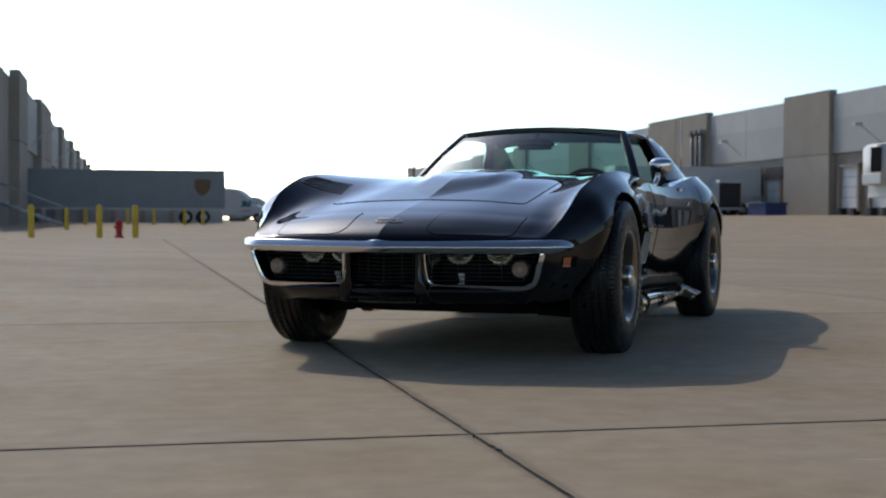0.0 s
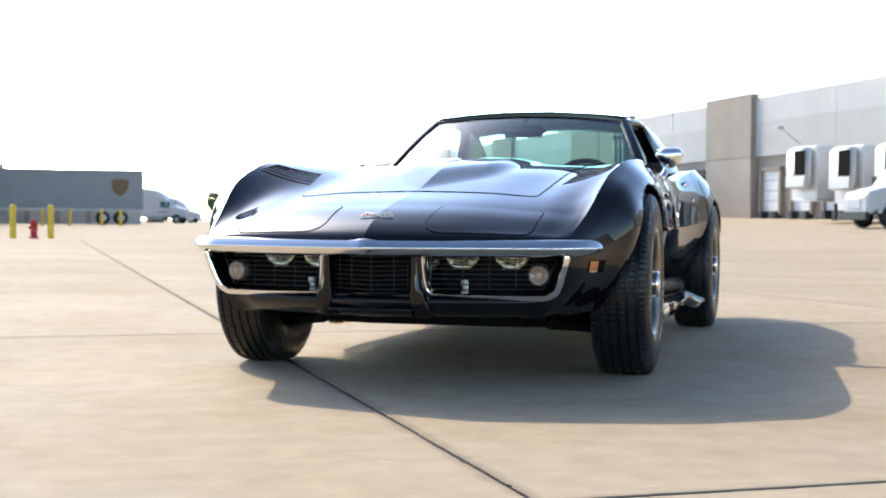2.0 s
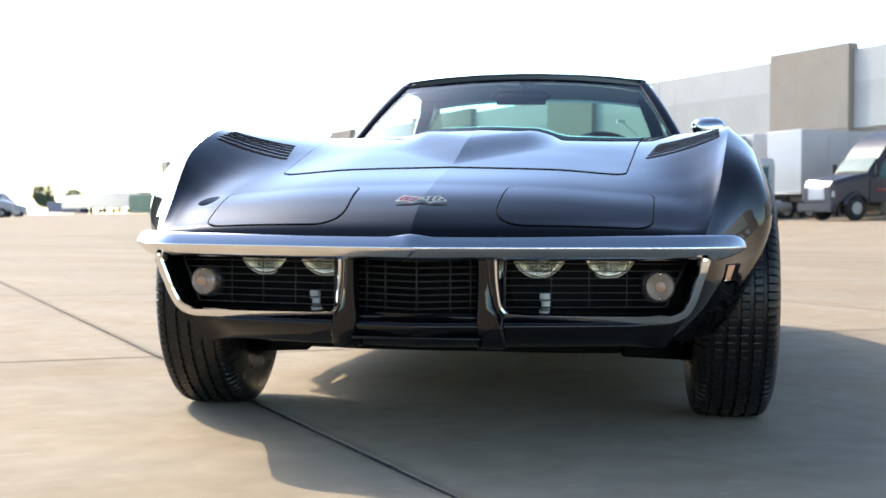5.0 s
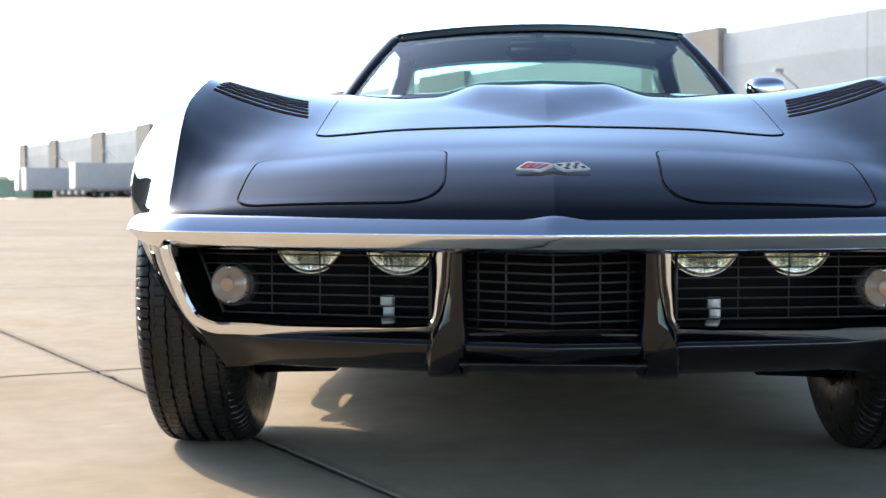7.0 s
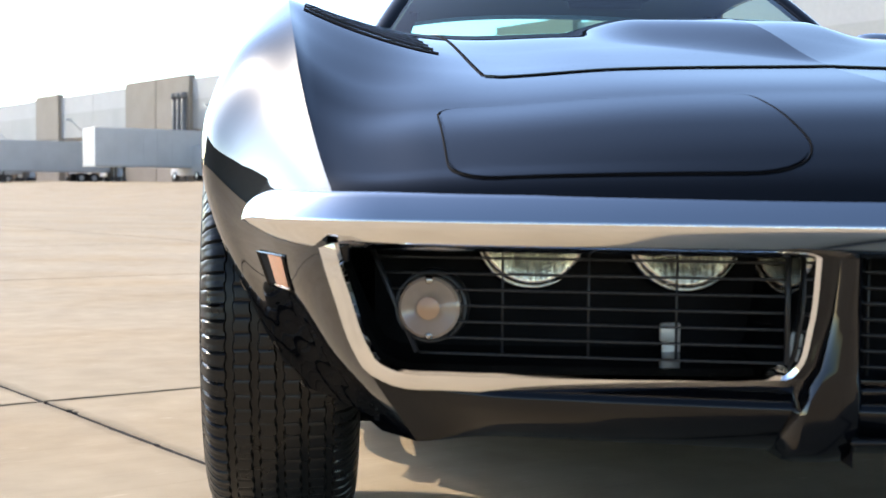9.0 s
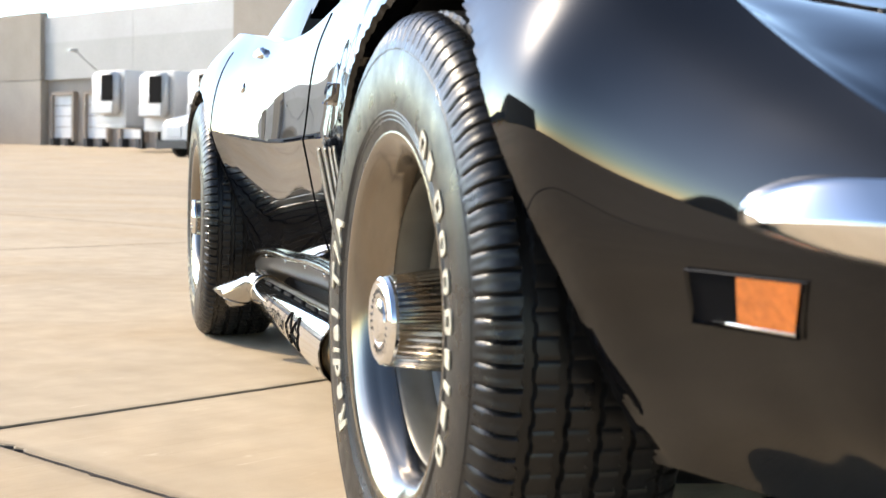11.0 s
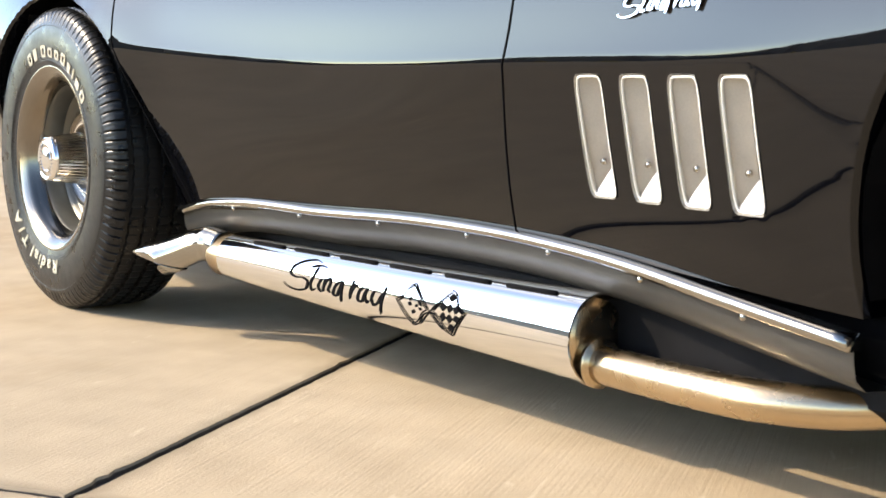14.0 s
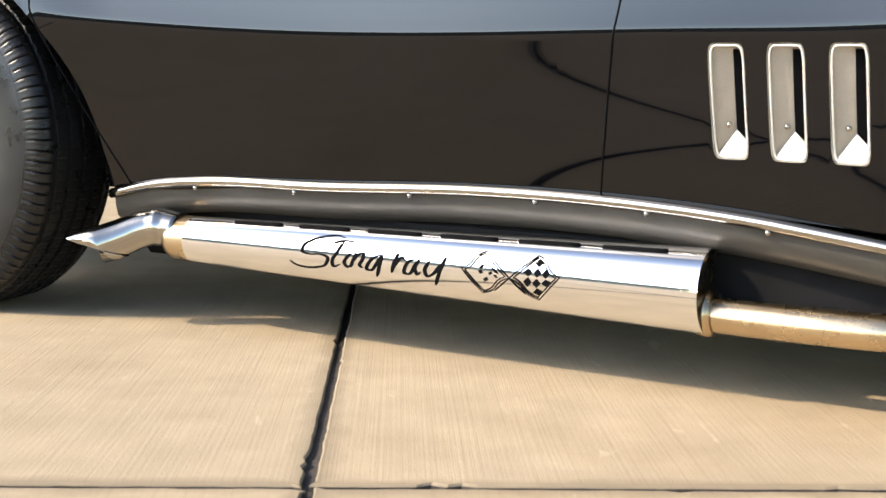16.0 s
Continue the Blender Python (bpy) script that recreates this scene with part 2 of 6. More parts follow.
def script_bm(length, depth):
    """The car's name as handwritten pen strokes, about the origin, read along x."""
    b = bmesh.new()
    k = length / 522.0
    for pts in STROKES:
        flat = [((x - 972) * k, -(y - 326 - 0.137 * (x - 972)) * k * 0.98, 0.0) for x, y in pts]
        line = path3(flat, 8 * len(flat))
        left, right = [], []
        for i, p in enumerate(line):
            d = (line[min(i + 1, len(line) - 1)] - line[max(i - 1, 0)]).normalized()
            nrm = Vector((-d.y, d.x, 0))
            e = min(1.0, 0.35 + 5.0 * min(i, len(line) - 1 - i) / len(line))
            w = k * (2.2 + 3.0 * abs(d.y)) * e
            left.append(p + nrm * w)
            right.append(p - nrm * w)
        if depth:
            up = Vector((0, 0, depth))
            loft([[a - up, a + up, c + up, c - up] for a, c in zip(left, right)], bm=b)
        else:
            grid_bm([[a, c] for a, c in zip(left, right)], b)
    return b


def mirror_bm(bm):
    """A copy of bm reflected across the car's middle."""
    b = bm.copy()
    for v in b.verts:
        v.co.x = -v.co.x
    bmesh.ops.reverse_faces(b, faces=b.faces)
    return b


def both(name, bm, mat, parent, label="", smooth=True):
    b = mirror_bm(bm)
    return part(name, bm, mat, parent, label, smooth), part(name, b, mat, parent, label, smooth)


# ---- the car: nose towards -y, front axle at y 0 ----
car = tagged(new("sports_car"), "glossy black vintage sports coupe with chrome bumper and side exhausts", "car")

NOSE, TAIL = -0.935, 3.62
zc = sp([(-0.935, 0.497), (-0.925, 0.513), (-0.91, 0.527), (-0.88, 0.546), (-0.79, 0.586), (-0.60, 0.634), (-0.36, 0.680), (-0.1, 0.733), (0.15, 0.780), (0.4, 0.811), (0.65, 0.826), (0.9, 0.829), (1.3, 0.83), (2.2, 0.84), (2.6, 0.85), (3.1, 0.84), (3.62, 0.79)])
zv = sp([(-0.935, 0.497), (-0.925, 0.512), (-0.91, 0.525), (-0.88, 0.538), (-0.79, 0.573), (-0.60, 0.618), (-0.36, 0.665), (-0.1, 0.719), (0.15, 0.767), (0.4, 0.799), (0.65, 0.810), (0.9, 0.809), (1.3, 0.805), (2.2, 0.83), (2.6, 0.845), (3.1, 0.83), (3.62, 0.78)])
xv = sp([(-0.935, 0.58), (-0.75, 0.59), (-0.6, 0.575), (-0.35, 0.55), (-0.1, 0.53), (0.2, 0.515), (0.5, 0.51), (1.0, 0.56), (2.2, 0.56), (3.0, 0.5), (3.62, 0.45)])
xp = sp([(-0.935, 0.640), (-0.90, 0.649), (-0.76, 0.672), (-0.61, 0.688), (-0.44, 0.701), (-0.1, 0.726), (0.1, 0.736), (0.4, 0.732), (0.7, 0.724), (0.9, 0.725), (1.4, 0.724), (2.0, 0.738), (2.4, 0.745), (3.0, 0.69), (3.62, 0.60)])
zp = sp([(-0.935, 0.492), (-0.925, 0.504), (-0.91, 0.516), (-0.88, 0.533), (-0.76, 0.586), (-0.61, 0.642), (-0.44, 0.702), (-0.25, 0.760), (-0.1, 0.796), (0.1, 0.815), (0.3, 0.822), (0.6, 0.815), (0.9, 0.800), (1.3, 0.778), (1.7, 0.790), (2.0, 0.828), (2.4, 0.866), (2.8, 0.858), (3.2, 0.82), (3.62, 0.76)])
xm = sp([(-0.935, 0.650), (-0.915, 0.667), (-0.85, 0.703), (-0.75, 0.740), (-0.45, 0.804), (-0.2, 0.830), (0, 0.844), (0.2, 0.842), (0.45, 0.816), (0.7, 0.788), (1.1, 0.774), (1.6, 0.775), (2.0, 0.812), (2.3, 0.858), (2.6, 0.868), (3.0, 0.835), (3.62, 0.72)])
zm = sp([(-0.935, 0.455), (-0.45, 0.60), (0, 0.625), (0.45, 0.565), (1.0, 0.55), (1.6, 0.55), (2.1, 0.58), (2.5, 0.62), (3.2, 0.58), (3.62, 0.55)])
xl = sp([(-0.935, 0.616), (-0.915, 0.632), (-0.8, 0.675), (-0.6, 0.724), (-0.45, 0.753), (0, 0.812), (0.5, 0.770), (0.9, 0.737), (1.6, 0.735), (2.1, 0.775), (2.5, 0.83), (3.62, 0.68)])
zl = sp([(-0.935, 0.345), (-0.45, 0.366), (0.5, 0.38), (1.6, 0.38), (2.5, 0.40), (3.62, 0.40)])
xb = sp([(-0.935, 0.556), (-0.75, 0.606), (-0.6, 0.642), (-0.45, 0.682), (-0.3, 0.715), (0, 0.765), (0.5, 0.742), (0.9, 0.705), (1.6, 0.70), (2.1, 0.735), (2.5, 0.76), (3.62, 0.60)])
zb = sp([(-0.935, 0.250), (-0.6, 0.250), (-0.45, 0.250), (0.5, 0.272), (0.9, 0.292), (1.6, 0.288), (2.05, 0.262), (2.6, 0.30), (3.62, 0.32)])

# the valley beside the wing sinks towards the nose
dip = sp([(-0.935, 0.006), (-0.85, 0.011), (-0.7, 0.0145), (-0.55, 0.0135), (-0.35, 0.008), (-0.1, 0.001), (0.1, 0.0), (3.62, 0.0)])


def nose_dy(x):
    x = abs(x)
    return 0.2 * x + 0.08 * x * x + (4.0 * (x - 0.6) ** 2 if x > 0.6 else 0.0)


def nose_w(y):
    t = min(1.0, max(0.0, (-0.30 - y) / (-0.30 - NOSE)))
    return t * t * (3 - 2 * t)


def back_wing(y):
    t = min(1.0, max(0.0, (y + 0.45) / 0.35))
    return t * t * (3 - 2 * t)


def mid_car(y):
    t = min(1.0, max(0.0, (y - 0.2) / 0.6)) * min(1.0, max(0.0, (2.3 - y) / 0.3))
    return t * t * (3 - 2 * t)


def profile(y):
    """Half a cross-section of the shell: (x, z) from the middle of the top, over the wing, to the sill."""
    XV, ZV, XP, ZP, XM, ZM = xv(y), zv(y), xp(y), zp(y), xm(y), zm(y)
    rise = ZP - ZV
    pts = [(0, zc(y)), (XV * 0.5, (zc(y) + ZV) / 2 + (zc(y) - ZV) * 0.06), (XV * 0.92, ZV - 0.55 * dip(y)),
           (XV + 0.52 * (XP - XV), ZV + (0.21 + 0.33 * back_wing(y)) * rise - 0.92 * dip(y)), (XV + 0.85 * (XP - XV), ZV + (0.63 + 0.23 * back_wing(y)) * rise - 0.42 * dip(y)), (XP, ZP),
           (XP + (0.62 - 0.12 * mid_car(y)) * (XM - XP), ZP - (0.36 - 0.10 * mid_car(y)) * (ZP - ZM)), (XM, ZM), (xl(y), zl(y)), (xb(y), zb(y))]
    return pts


NV = [10, 10, 10, 10, 8, 12, 14, 24, 14]
UV = np.concatenate([np.linspace(i, i + 1, n, endpoint=False) for i, n in enumerate(NV)] + [[9.0]])


def section(y):
    p = profile(y)
    s = np.concatenate([[0], np.cumsum([math.dist(a, b) for a, b in zip(p, p[1:])])])
    u = np.interp(UV, np.arange(10), s)
    # curves that meet in a crease along the wing's edge and, between the wheels, along the waist
    out = []
    w = mid_car(y)
    for k in (0, 1):
        inner_ = sp([(a, b[k]) for a, b in zip(s[:6], p[:6])])
        outer_ = sp([(a, b[k]) for a, b in zip(s[5:], p[5:])])
        waist_ = sp([(a, b[k]) for a, b in zip(s[5:8], p[5:8])])
        lower_ = sp([(a, b[k]) for a, b in zip(s[7:], p[7:])])
        side_ = outer_(u) * (1 - w) + np.where(u <= s[7], waist_(u), lower_(u)) * w
        out.append(np.where(u <= s[5], inner_(u), side_))
    return out[0], out[1]


def shell_point(y, x, z):
    return Vector((x, y + nose_w(y) * (nose_dy(x) + 0.45 * max(0.0, 0.46 - z)), z))


TOP_CACHE = {}


def cached(y):
    k = round(y, 4)
    if k not in TOP_CACHE:
        TOP_CACHE[k] = section(k)
    return TOP_CACHE[k]


def station_at(x, y):
    s = y
    for _ in range(12):
        s = y - nose_w(s) * nose_dy(x)
    return max(s, NOSE)


PEAK = sum(NV[:5])



def z_top(x, y):
    """Height of the upper shell over (x, y)."""
    X, Z = cached(station_at(x, y))
    return float(np.interp(abs(x), X[:PEAK + 1], Z[:PEAK + 1]))


def x_side(y, z):
    """Half width of the shell at (y, z), below the wing's edge."""
    X, Z = cached(y)
    a, b = X[PEAK:], Z[PEAK:]
    return float(np.interp(z, b[::-1], a[::-1]))


def arch(y, z, cy):
    ry, rz = ((0.435 if y > cy else 0.402), 0.385) if cy < 1 else (0.405, 0.375)
    return math.hypot((y - cy) / ry, (z - 0.335) / rz)


VENTS = [0.582, 0.670, 0.758, 0.845]
VENT_Z, VENT_H, VENT_LEAN = 0.4545, 0.0815, 0.025


def vent_f(y, z, c):
    """Below 1 inside the slot that leans back towards its top."""
    lean = (z - VENT_Z) * VENT_LEAN
    return (abs((y - c - lean) / 0.0262) ** 8 + abs((z - VENT_Z) / VENT_H) ** 8) ** 0.125


ys = sorted(set([round(v, 4) for v in np.concatenate([
    np.linspace(NOSE, -0.60, 26), np.linspace(-0.60, 0.545, 70), np.linspace(0.545, 0.92, 64), np.linspace(0.92, 2.05, 44),
    np.linspace(2.05, 2.93, 54), np.linspace(2.93, TAIL, 22)])]))


def build_shell():
    bm = bmesh.new()
    rows = []
    for y in ys:
        X, Z = cached(y)
        rows.append([bm.verts.new(shell_point(y, float(a), float(b))) for a, b in zip(X, Z)])
    side = PEAK + NV[5] // 2
    # the front edge turns down behind the bumper
    lip0 = [bm.verts.new(v.co + Vector((0, 0.015, -0.025))) for v in rows[0][:side]]
    for j in range(len(lip0) - 1):
        bm.faces.new((lip0[j], lip0[j + 1], rows[0][j + 1], rows[0][j]))

    def holes(v, j):
        y, z = v.co.y, v.co.z
        out = []
        if j >= side - 6:
            out += [("a", 0.0), ("a", 2.489)]
        if j >= side and 0.5 < y < 0.95:
            out += [("v", c) for c in VENTS]
        return out

    def val(v, h):
        return arch(v.co.y, v.co.z, h[1]) if h[0] == "a" else vent_f(v.co.y, v.co.z, h[1])

    cut = {}
    for i, r in enumerate(rows[:-1]):
        for j in range(len(r) - 1):
            q = (r[j], r[j + 1], rows[i + 1][j + 1], rows[i + 1][j])
            y = ys[i]
            if 1.0 < y < 2.19 and j < sum(NV[:3]) + 4:
                continue
            inside = None
            for h in holes(q[0], j):
                k = sum(val(v, h) < 1 for v in q)
                if k >= 3 or (k == 2 and sum(val(v, h) for v in q) < 4):
                    inside = h
                    break
            if inside:
                for v in q:
                    cut[v] = inside
                continue
            bm.faces.new(q)
    bm.verts.ensure_lookup_table()
    loose = [v for v in bm.verts if not v.link_faces]
    for v, h in cut.items():
        if v.is_valid and v.link_faces:
            for _ in range(3):
                f = val(v, h)
                cy = h[1]
                cz = 0.335 if h[0] == "a" else VENT_Z
                if h[0] == "a":
                    v.co.y, v.co.z = cy + (v.co.y - cy) / f, cz + (v.co.z - cz) / f
                else:
                    e = 1e-4
                    f0 = vent_f(v.co.y, v.co.z, cy)
                    gy = (vent_f(v.co.y + e, v.co.z, cy) - f0) / e
                    gz = (vent_f(v.co.y, v.co.z + e, cy) - f0) / e
                    g2 = gy * gy + gz * gz
                    if g2 > 1:
                        v.co.y += (1 - f0) * gy / g2
                        v.co.z += (1 - f0) * gz / g2
    bmesh.ops.delete(bm, geom=loose, context="VERTS")
    # rolled lip round the wheel openings
    lip = [e for e in bm.edges if e.is_boundary and all(v in cut and cut[v][0] == "a" for v in e.verts)]
    ex = bmesh.ops.extrude_edge_only(bm, edges=lip)
    for v in [g for g in ex["geom"] if isinstance(g, bmesh.types.BMVert)]:
        v.co.x -= 0.006
        cy = 0.0 if v.co.y < 1.2 else 2.489
        v.co.y += (v.co.y - cy) * -0.015
        v.co.z += (v.co.z - 0.335) * -0.015
    lip2 = [g for g in ex["geom"] if isinstance(g, bmesh.types.BMEdge) and g.is_boundary]
    ex = bmesh.ops.extrude_edge_only(bm, edges=[e for e in lip2 if all(v in ex["geom"] for v in e.verts)])
    for v in [g for g in ex["geom"] if isinstance(g, bmesh.types.BMVert)]:
        v.co.x -= 0.05
    # tail panel
    tail = rows[-1]
    low = [bm.verts.new((v.co.x, TAIL + 0.02, 0.47)) for v in tail if v.is_valid]
    tv = [v for v in tail if v.is_valid]
    for a, b, c, d in zip(tv, tv[1:], low[1:], low):
        if b.co.z > 0.48:
            bm.faces.new((a, b, c, d))
    bmesh.ops.delete(bm, geom=[v for v in bm.verts if not v.link_faces], context="VERTS")
    half = bm.copy()
    for v in half.verts:
        v.co.x = -v.co.x
    bmesh.ops.reverse_faces(half, faces=half.faces)
    bm = merge(bm, half)
    bmesh.ops.remove_doubles(bm, verts=[v for v in bm.verts if abs(v.co.x) < 1e-4], dist=1e-4)
    bmesh.ops.recalc_face_normals(bm, faces=bm.faces)
    return bm


body = part("body", build_shell(), PAINT, car)
sharpen(body, 40)
# the wings keep a crisp ridge in front
ridge = {(round(float(xp(y)), 3), round(float(zp(y)), 3)) for y in ys if y < 0.25}
for e in body.data.edges:
    a, b = (body.data.vertices[k].co for k in e.vertices)
    if (all((round(abs(q.x), 3), round(q.z, 3)) in ridge for q in (a, b)) and abs(a.x) > 0.6) or (max(abs(a.x), abs(b.x)) < 1e-4 and a.y < 0):
        e.use_edge_sharp = True


def on_top(pts, lift=0.0):
    return [Vector((x, y, z_top(x, y) + lift)) for x, y in pts]


def rounded(poly, r, n=6):
    """Corners of a plan polygon rounded off."""
    out = []
    k = len(poly)
    for i in range(k):
        p, a, b = (Vector(poly[i]), Vector(poly[i - 1]), Vector(poly[(i + 1) % k]))
        rr = r[i] if isinstance(r, (list, tuple)) else r
        u, w = (a - p).normalized() * rr, (b - p).normalized() * rr
        for t in np.linspace(0, 1, n):
            out.append((p + u) * (1 - t) ** 2 + p * 2 * t * (1 - t) + (p + w) * t * t)
    return out


def dense(poly, step=0.02):
    out = []
    for a, b in zip(poly, poly[1:] + poly[:1]):
        a, b = Vector(a), Vector(b)
        k = max(1, int((b - a).length / step))
        out += [a.lerp(b, t / k) for t in range(k)]
    return out


# hood with a wedge-nosed bulge
def bulge(x, y):
    a = abs(x)
    ramp = min(1.0, max(0.0, (y + 0.325 - 1.35 * a) / 0.32))
    side = min(1.0, max(0.0, (0.262 - a) / 0.12))
    return 0.026 * (0.35 * ramp + 0.65 * ramp * ramp * (3 - 2 * ramp)) * side * side * (3 - 2 * side) * (1.0 - 0.45 * a)


def hood_half(y):
    return 0.455 + 0.06 * (y + 0.355) / 1.25


hood_rows = []
for y in np.linspace(-0.355, 0.915, 90):
    hw = hood_half(y)
    if y < -0.335:
        hw -= 0.02 * (1 - math.sqrt(max(0, 1 - ((-0.335 - y) / 0.02) ** 2)))
    xs_ = np.linspace(-hw, hw, 91)
    hood_rows.append([Vector((x, y, z_top(x, y) + 0.0025 + bulge(x, y))) for x in xs_])
hb = grid_bm(hood_rows)
ex = bmesh.ops.extrude_edge_only(hb, edges=[e for e in hb.edges if e.is_boundary])
for v in [g for g in ex["geom"] if isinstance(g, bmesh.types.BMVert)]:
    v.co.z -= 0.012
bmesh.ops.recalc_face_normals(hb, faces=hb.faces)
hood = sharpen(part("hood", hb, PAINT, car, "black hood with a raised wedge bulge"), 13)
for e in hood.data.edges:
    if all(abs(hood.data.vertices[k].co.x) < 1e-4 for k in e.vertices):
        e.use_edge_sharp = True
outline = [Vector((-hood_half(y) - 0.002, y)) for y in np.linspace(0.915, -0.33, 40)]
outline += [Vector((x, -0.357)) for x in np.linspace(-0.435, 0.435, 40)]
outline += [Vector((hood_half(y) + 0.002, y)) for y in np.linspace(-0.33, 0.915, 40)]
part("hood_seam", tube(on_top(outline, 0.0003), 0.0014, 6), SEAM, car)

# pop-up headlamp covers
DOOR = [(0.182, -0.614), (0.171, -0.869), (0.527, -0.781), (0.530, -0.553)]
shape = rounded(dense(DOOR, 0.5), [0.03, 0.085, 0.048, 0.035], 10)
lo = dense([Vector(p) for p in shape], 0.015)
mid = sum(lo, Vector((0, 0))) / len(lo)
db = bmesh.new()
rings = []
for f in np.linspace(0.985, 0.02, 16):
    rings.append([(p.x, p.y, z_top(p.x, p.y) + 0.0018) for p in [mid + (q - mid) * f for q in lo]])
db = loft(rings, True, False)
db.verts.ensure_lookup_table()
db.faces.new(db.verts[-len(lo):])
bmesh.ops.recalc_face_normals(db, faces=db.faces)
both("headlight_door", db, PAINT, car)
both("headlight_door_seam", tube(on_top(dense(lo, 0.02), 0.0004), 0.0013, 6, closed=True), SEAM, car)

# louvres on the wings: five narrow slots between flush ribs
for k in range(6):
    line_ = [Vector((float(a), float(b))) for a, b in zip(np.linspace(0.700 + 0.001 * k, 0.505 + 0.006 * k, 16), np.linspace(-0.168 + 0.031 * k, -0.140 + 0.038 * k, 16))]
    slot = [[Vector((p.x, p.y - 0.008, z_top(p.x, p.y - 0.008) + 0.0012)), Vector((p.x, p.y + 0.006, z_top(p.x, p.y + 0.006) + 0.0012))] for p in line_]
    both("louvre_slot", grid_bm(slot, flip=True), SEAM, car, smooth=False)
    rib = []
    for p in line_:
        q = Vector((p.x, p.y, z_top(p.x, p.y)))
        rib.append([q + Vector((0, a, b)) for a, b in ((0.005, 0.0), (0.0055, 0.0032), (0.0085, 0.0040), (0.0165, 0.0025), (0.022, 0.0006))])
    both("louvre", loft(rib), PAINT, car)


# nose emblem: two waving flags on crossed poles
E_Y, E_Z = -0.803, z_top(0, -0.803)


def badge(x, v, out=0.0):
    """A point of the emblem: x across the car, v up its leaning face."""
    return Vector((x, E_Y + 0.12 * abs(x) + 0.80 * v - 0.60 * out, E_Z + 0.0015 - 0.03 * abs(x) + 0.60 * v + 0.80 * out))


def flag_cell(sx, u0, u1, v0, v1, out, thick):
    """A patch of one flag, u outwards and v upwards from its foot."""
    b = bmesh.new()
    rows = []
    for u in np.linspace(u0, u1, 5):
        row = []
        for v in np.linspace(v0, v1, 3):
            a_, b_ = Vector((0.022, -0.012)).lerp(Vector((0.058, -0.005)), u), Vector((0.0, 0.002)).lerp(Vector((0.041, 0.011)), u)
            q = a_.lerp(b_, v)
            row.append((sx * q.x, 0.0135 + 1.08 * q.y + 0.0010 * math.sin(u * 6.0)))
        rows.append(row)
    top = grid_bm([[badge(x, v, out + thick) for x, v in r] for r in rows], b)
    ex = bmesh.ops.extrude_face_region(top, geom=top.faces[:])
    for v in [g for g in ex["geom"] if isinstance(g, bmesh.types.BMVert)]:
        v.co += Vector((0, 0.60, -0.80)) * thick
    bmesh.ops.recalc_face_normals(top, faces=top.faces)
    return top


eb = tube([badge(-0.020, 0.001), badge(0.004, 0.0165)], 0.0014, 6)
tube([badge(0.020, 0.001), badge(-0.004, 0.0165)], 0.0014, 6, eb)
merge(eb, flag_cell(-1, -0.04, 1.04, -0.07, 1.07, 0.0, 0.003))
merge(eb, flag_cell(1, -0.04, 1.04, -0.07, 1.07, 0.0, 0.003))
emblem = part("nose_emblem", eb, ZINC, car, "chrome crossed-flag nose emblem", smooth=False)
part("red_flag", flag_cell(-1, 0.07, 0.94, 0.12, 0.88, 0.003, 0.0008), RED, emblem, smooth=False)
for u0, v0, v1 in ((0.18, 0.15, 0.85), (0.42, 0.35, 0.9), (0.66, 0.2, 0.6)):
    part("flag_mark", flag_cell(-1, u0, u0 + 0.10, v0, v1, 0.0038, 0.0005), CHROME, emblem, smooth=False)
for i in range(5):
    for j in range(3):
        light = (i + j) % 2
        part("flag_check", flag_cell(1, 0.07 + 0.174 * i, 0.07 + 0.174 * (i + 1), 0.12 + 0.253 * j, 0.12 + 0.253 * (j + 1), 0.003, 0.0008), ZINC if light else SATIN, emblem, smooth=False)


def corner_lift(x, y, z):
    """The lower edge sweeps up from the front corner into the wheel opening."""
    if y > -0.2 or z > 0.41 or abs(x) < 0.4:
        return z
    w = min(1.0, max(0.0, (y + 0.70) / 0.28))
    lift = 0.012 * w ** 2.2 * min(1.0, (abs(x) - 0.4) / 0.15)
    return z + lift * ((0.41 - z) / 0.16) ** 1.6


for v in body.data.vertices:
    v.co.z = corner_lift(*v.co)


# ---- front bumper ----
def bumper_bm(lo_dy, prof):
    rings = []
    ends = [0.743 - 0.043 * (1 - math.cos(k / 12 * math.pi / 2)) for k in range(12)]
    for x in np.concatenate([[-e for e in ends], np.linspace(-0.70, 0.70, 81), ends[::-1]]):
        a = abs(x)
        end = math.sqrt(max(0.0, 1 - ((a - 0.70) / 0.0432) ** 2)) if a > 0.70 else 1.0
        low_end = 1 - (max(0.0, a - 0.655) / 0.0885) ** 2.0
        yb = -0.948 + nose_dy(min(a, 0.742)) + lo_dy
        ring = []
        for dy, z in prof:
            zz = 0.480 + (z - 0.480) * (0.08 + 0.92 * (end if z > 0.480 else min(end, low_end))) + 0.002 * (a / 0.7) ** 2
            if a < 0.05 and z > 0.486:
                zz += 0.0035 * (1 - a / 0.05)
            ring.append(Vector((x, yb + dy * (0.5 + 0.5 * end) + 0.02 * (1 - end), zz)))
        rings.append(ring)
    return loft(rings)


bumper = part("front_bumper", bumper_bm(0.0, [(0.055, 0.5115), (0.030, 0.5105), (0.0225, 0.5085), (0.0175, 0.5045), (0.0085, 0.4945), (0.0015, 0.4855), (0.0, 0.4825), (0.0005, 0.4795), (0.006, 0.4735), (0.019, 0.4615), (0.027, 0.4555), (0.036, 0.4525), (0.055, 0.452)]), CHROME, car, "chrome front bumper blade bent at the middle")
sharpen(bumper, 60)
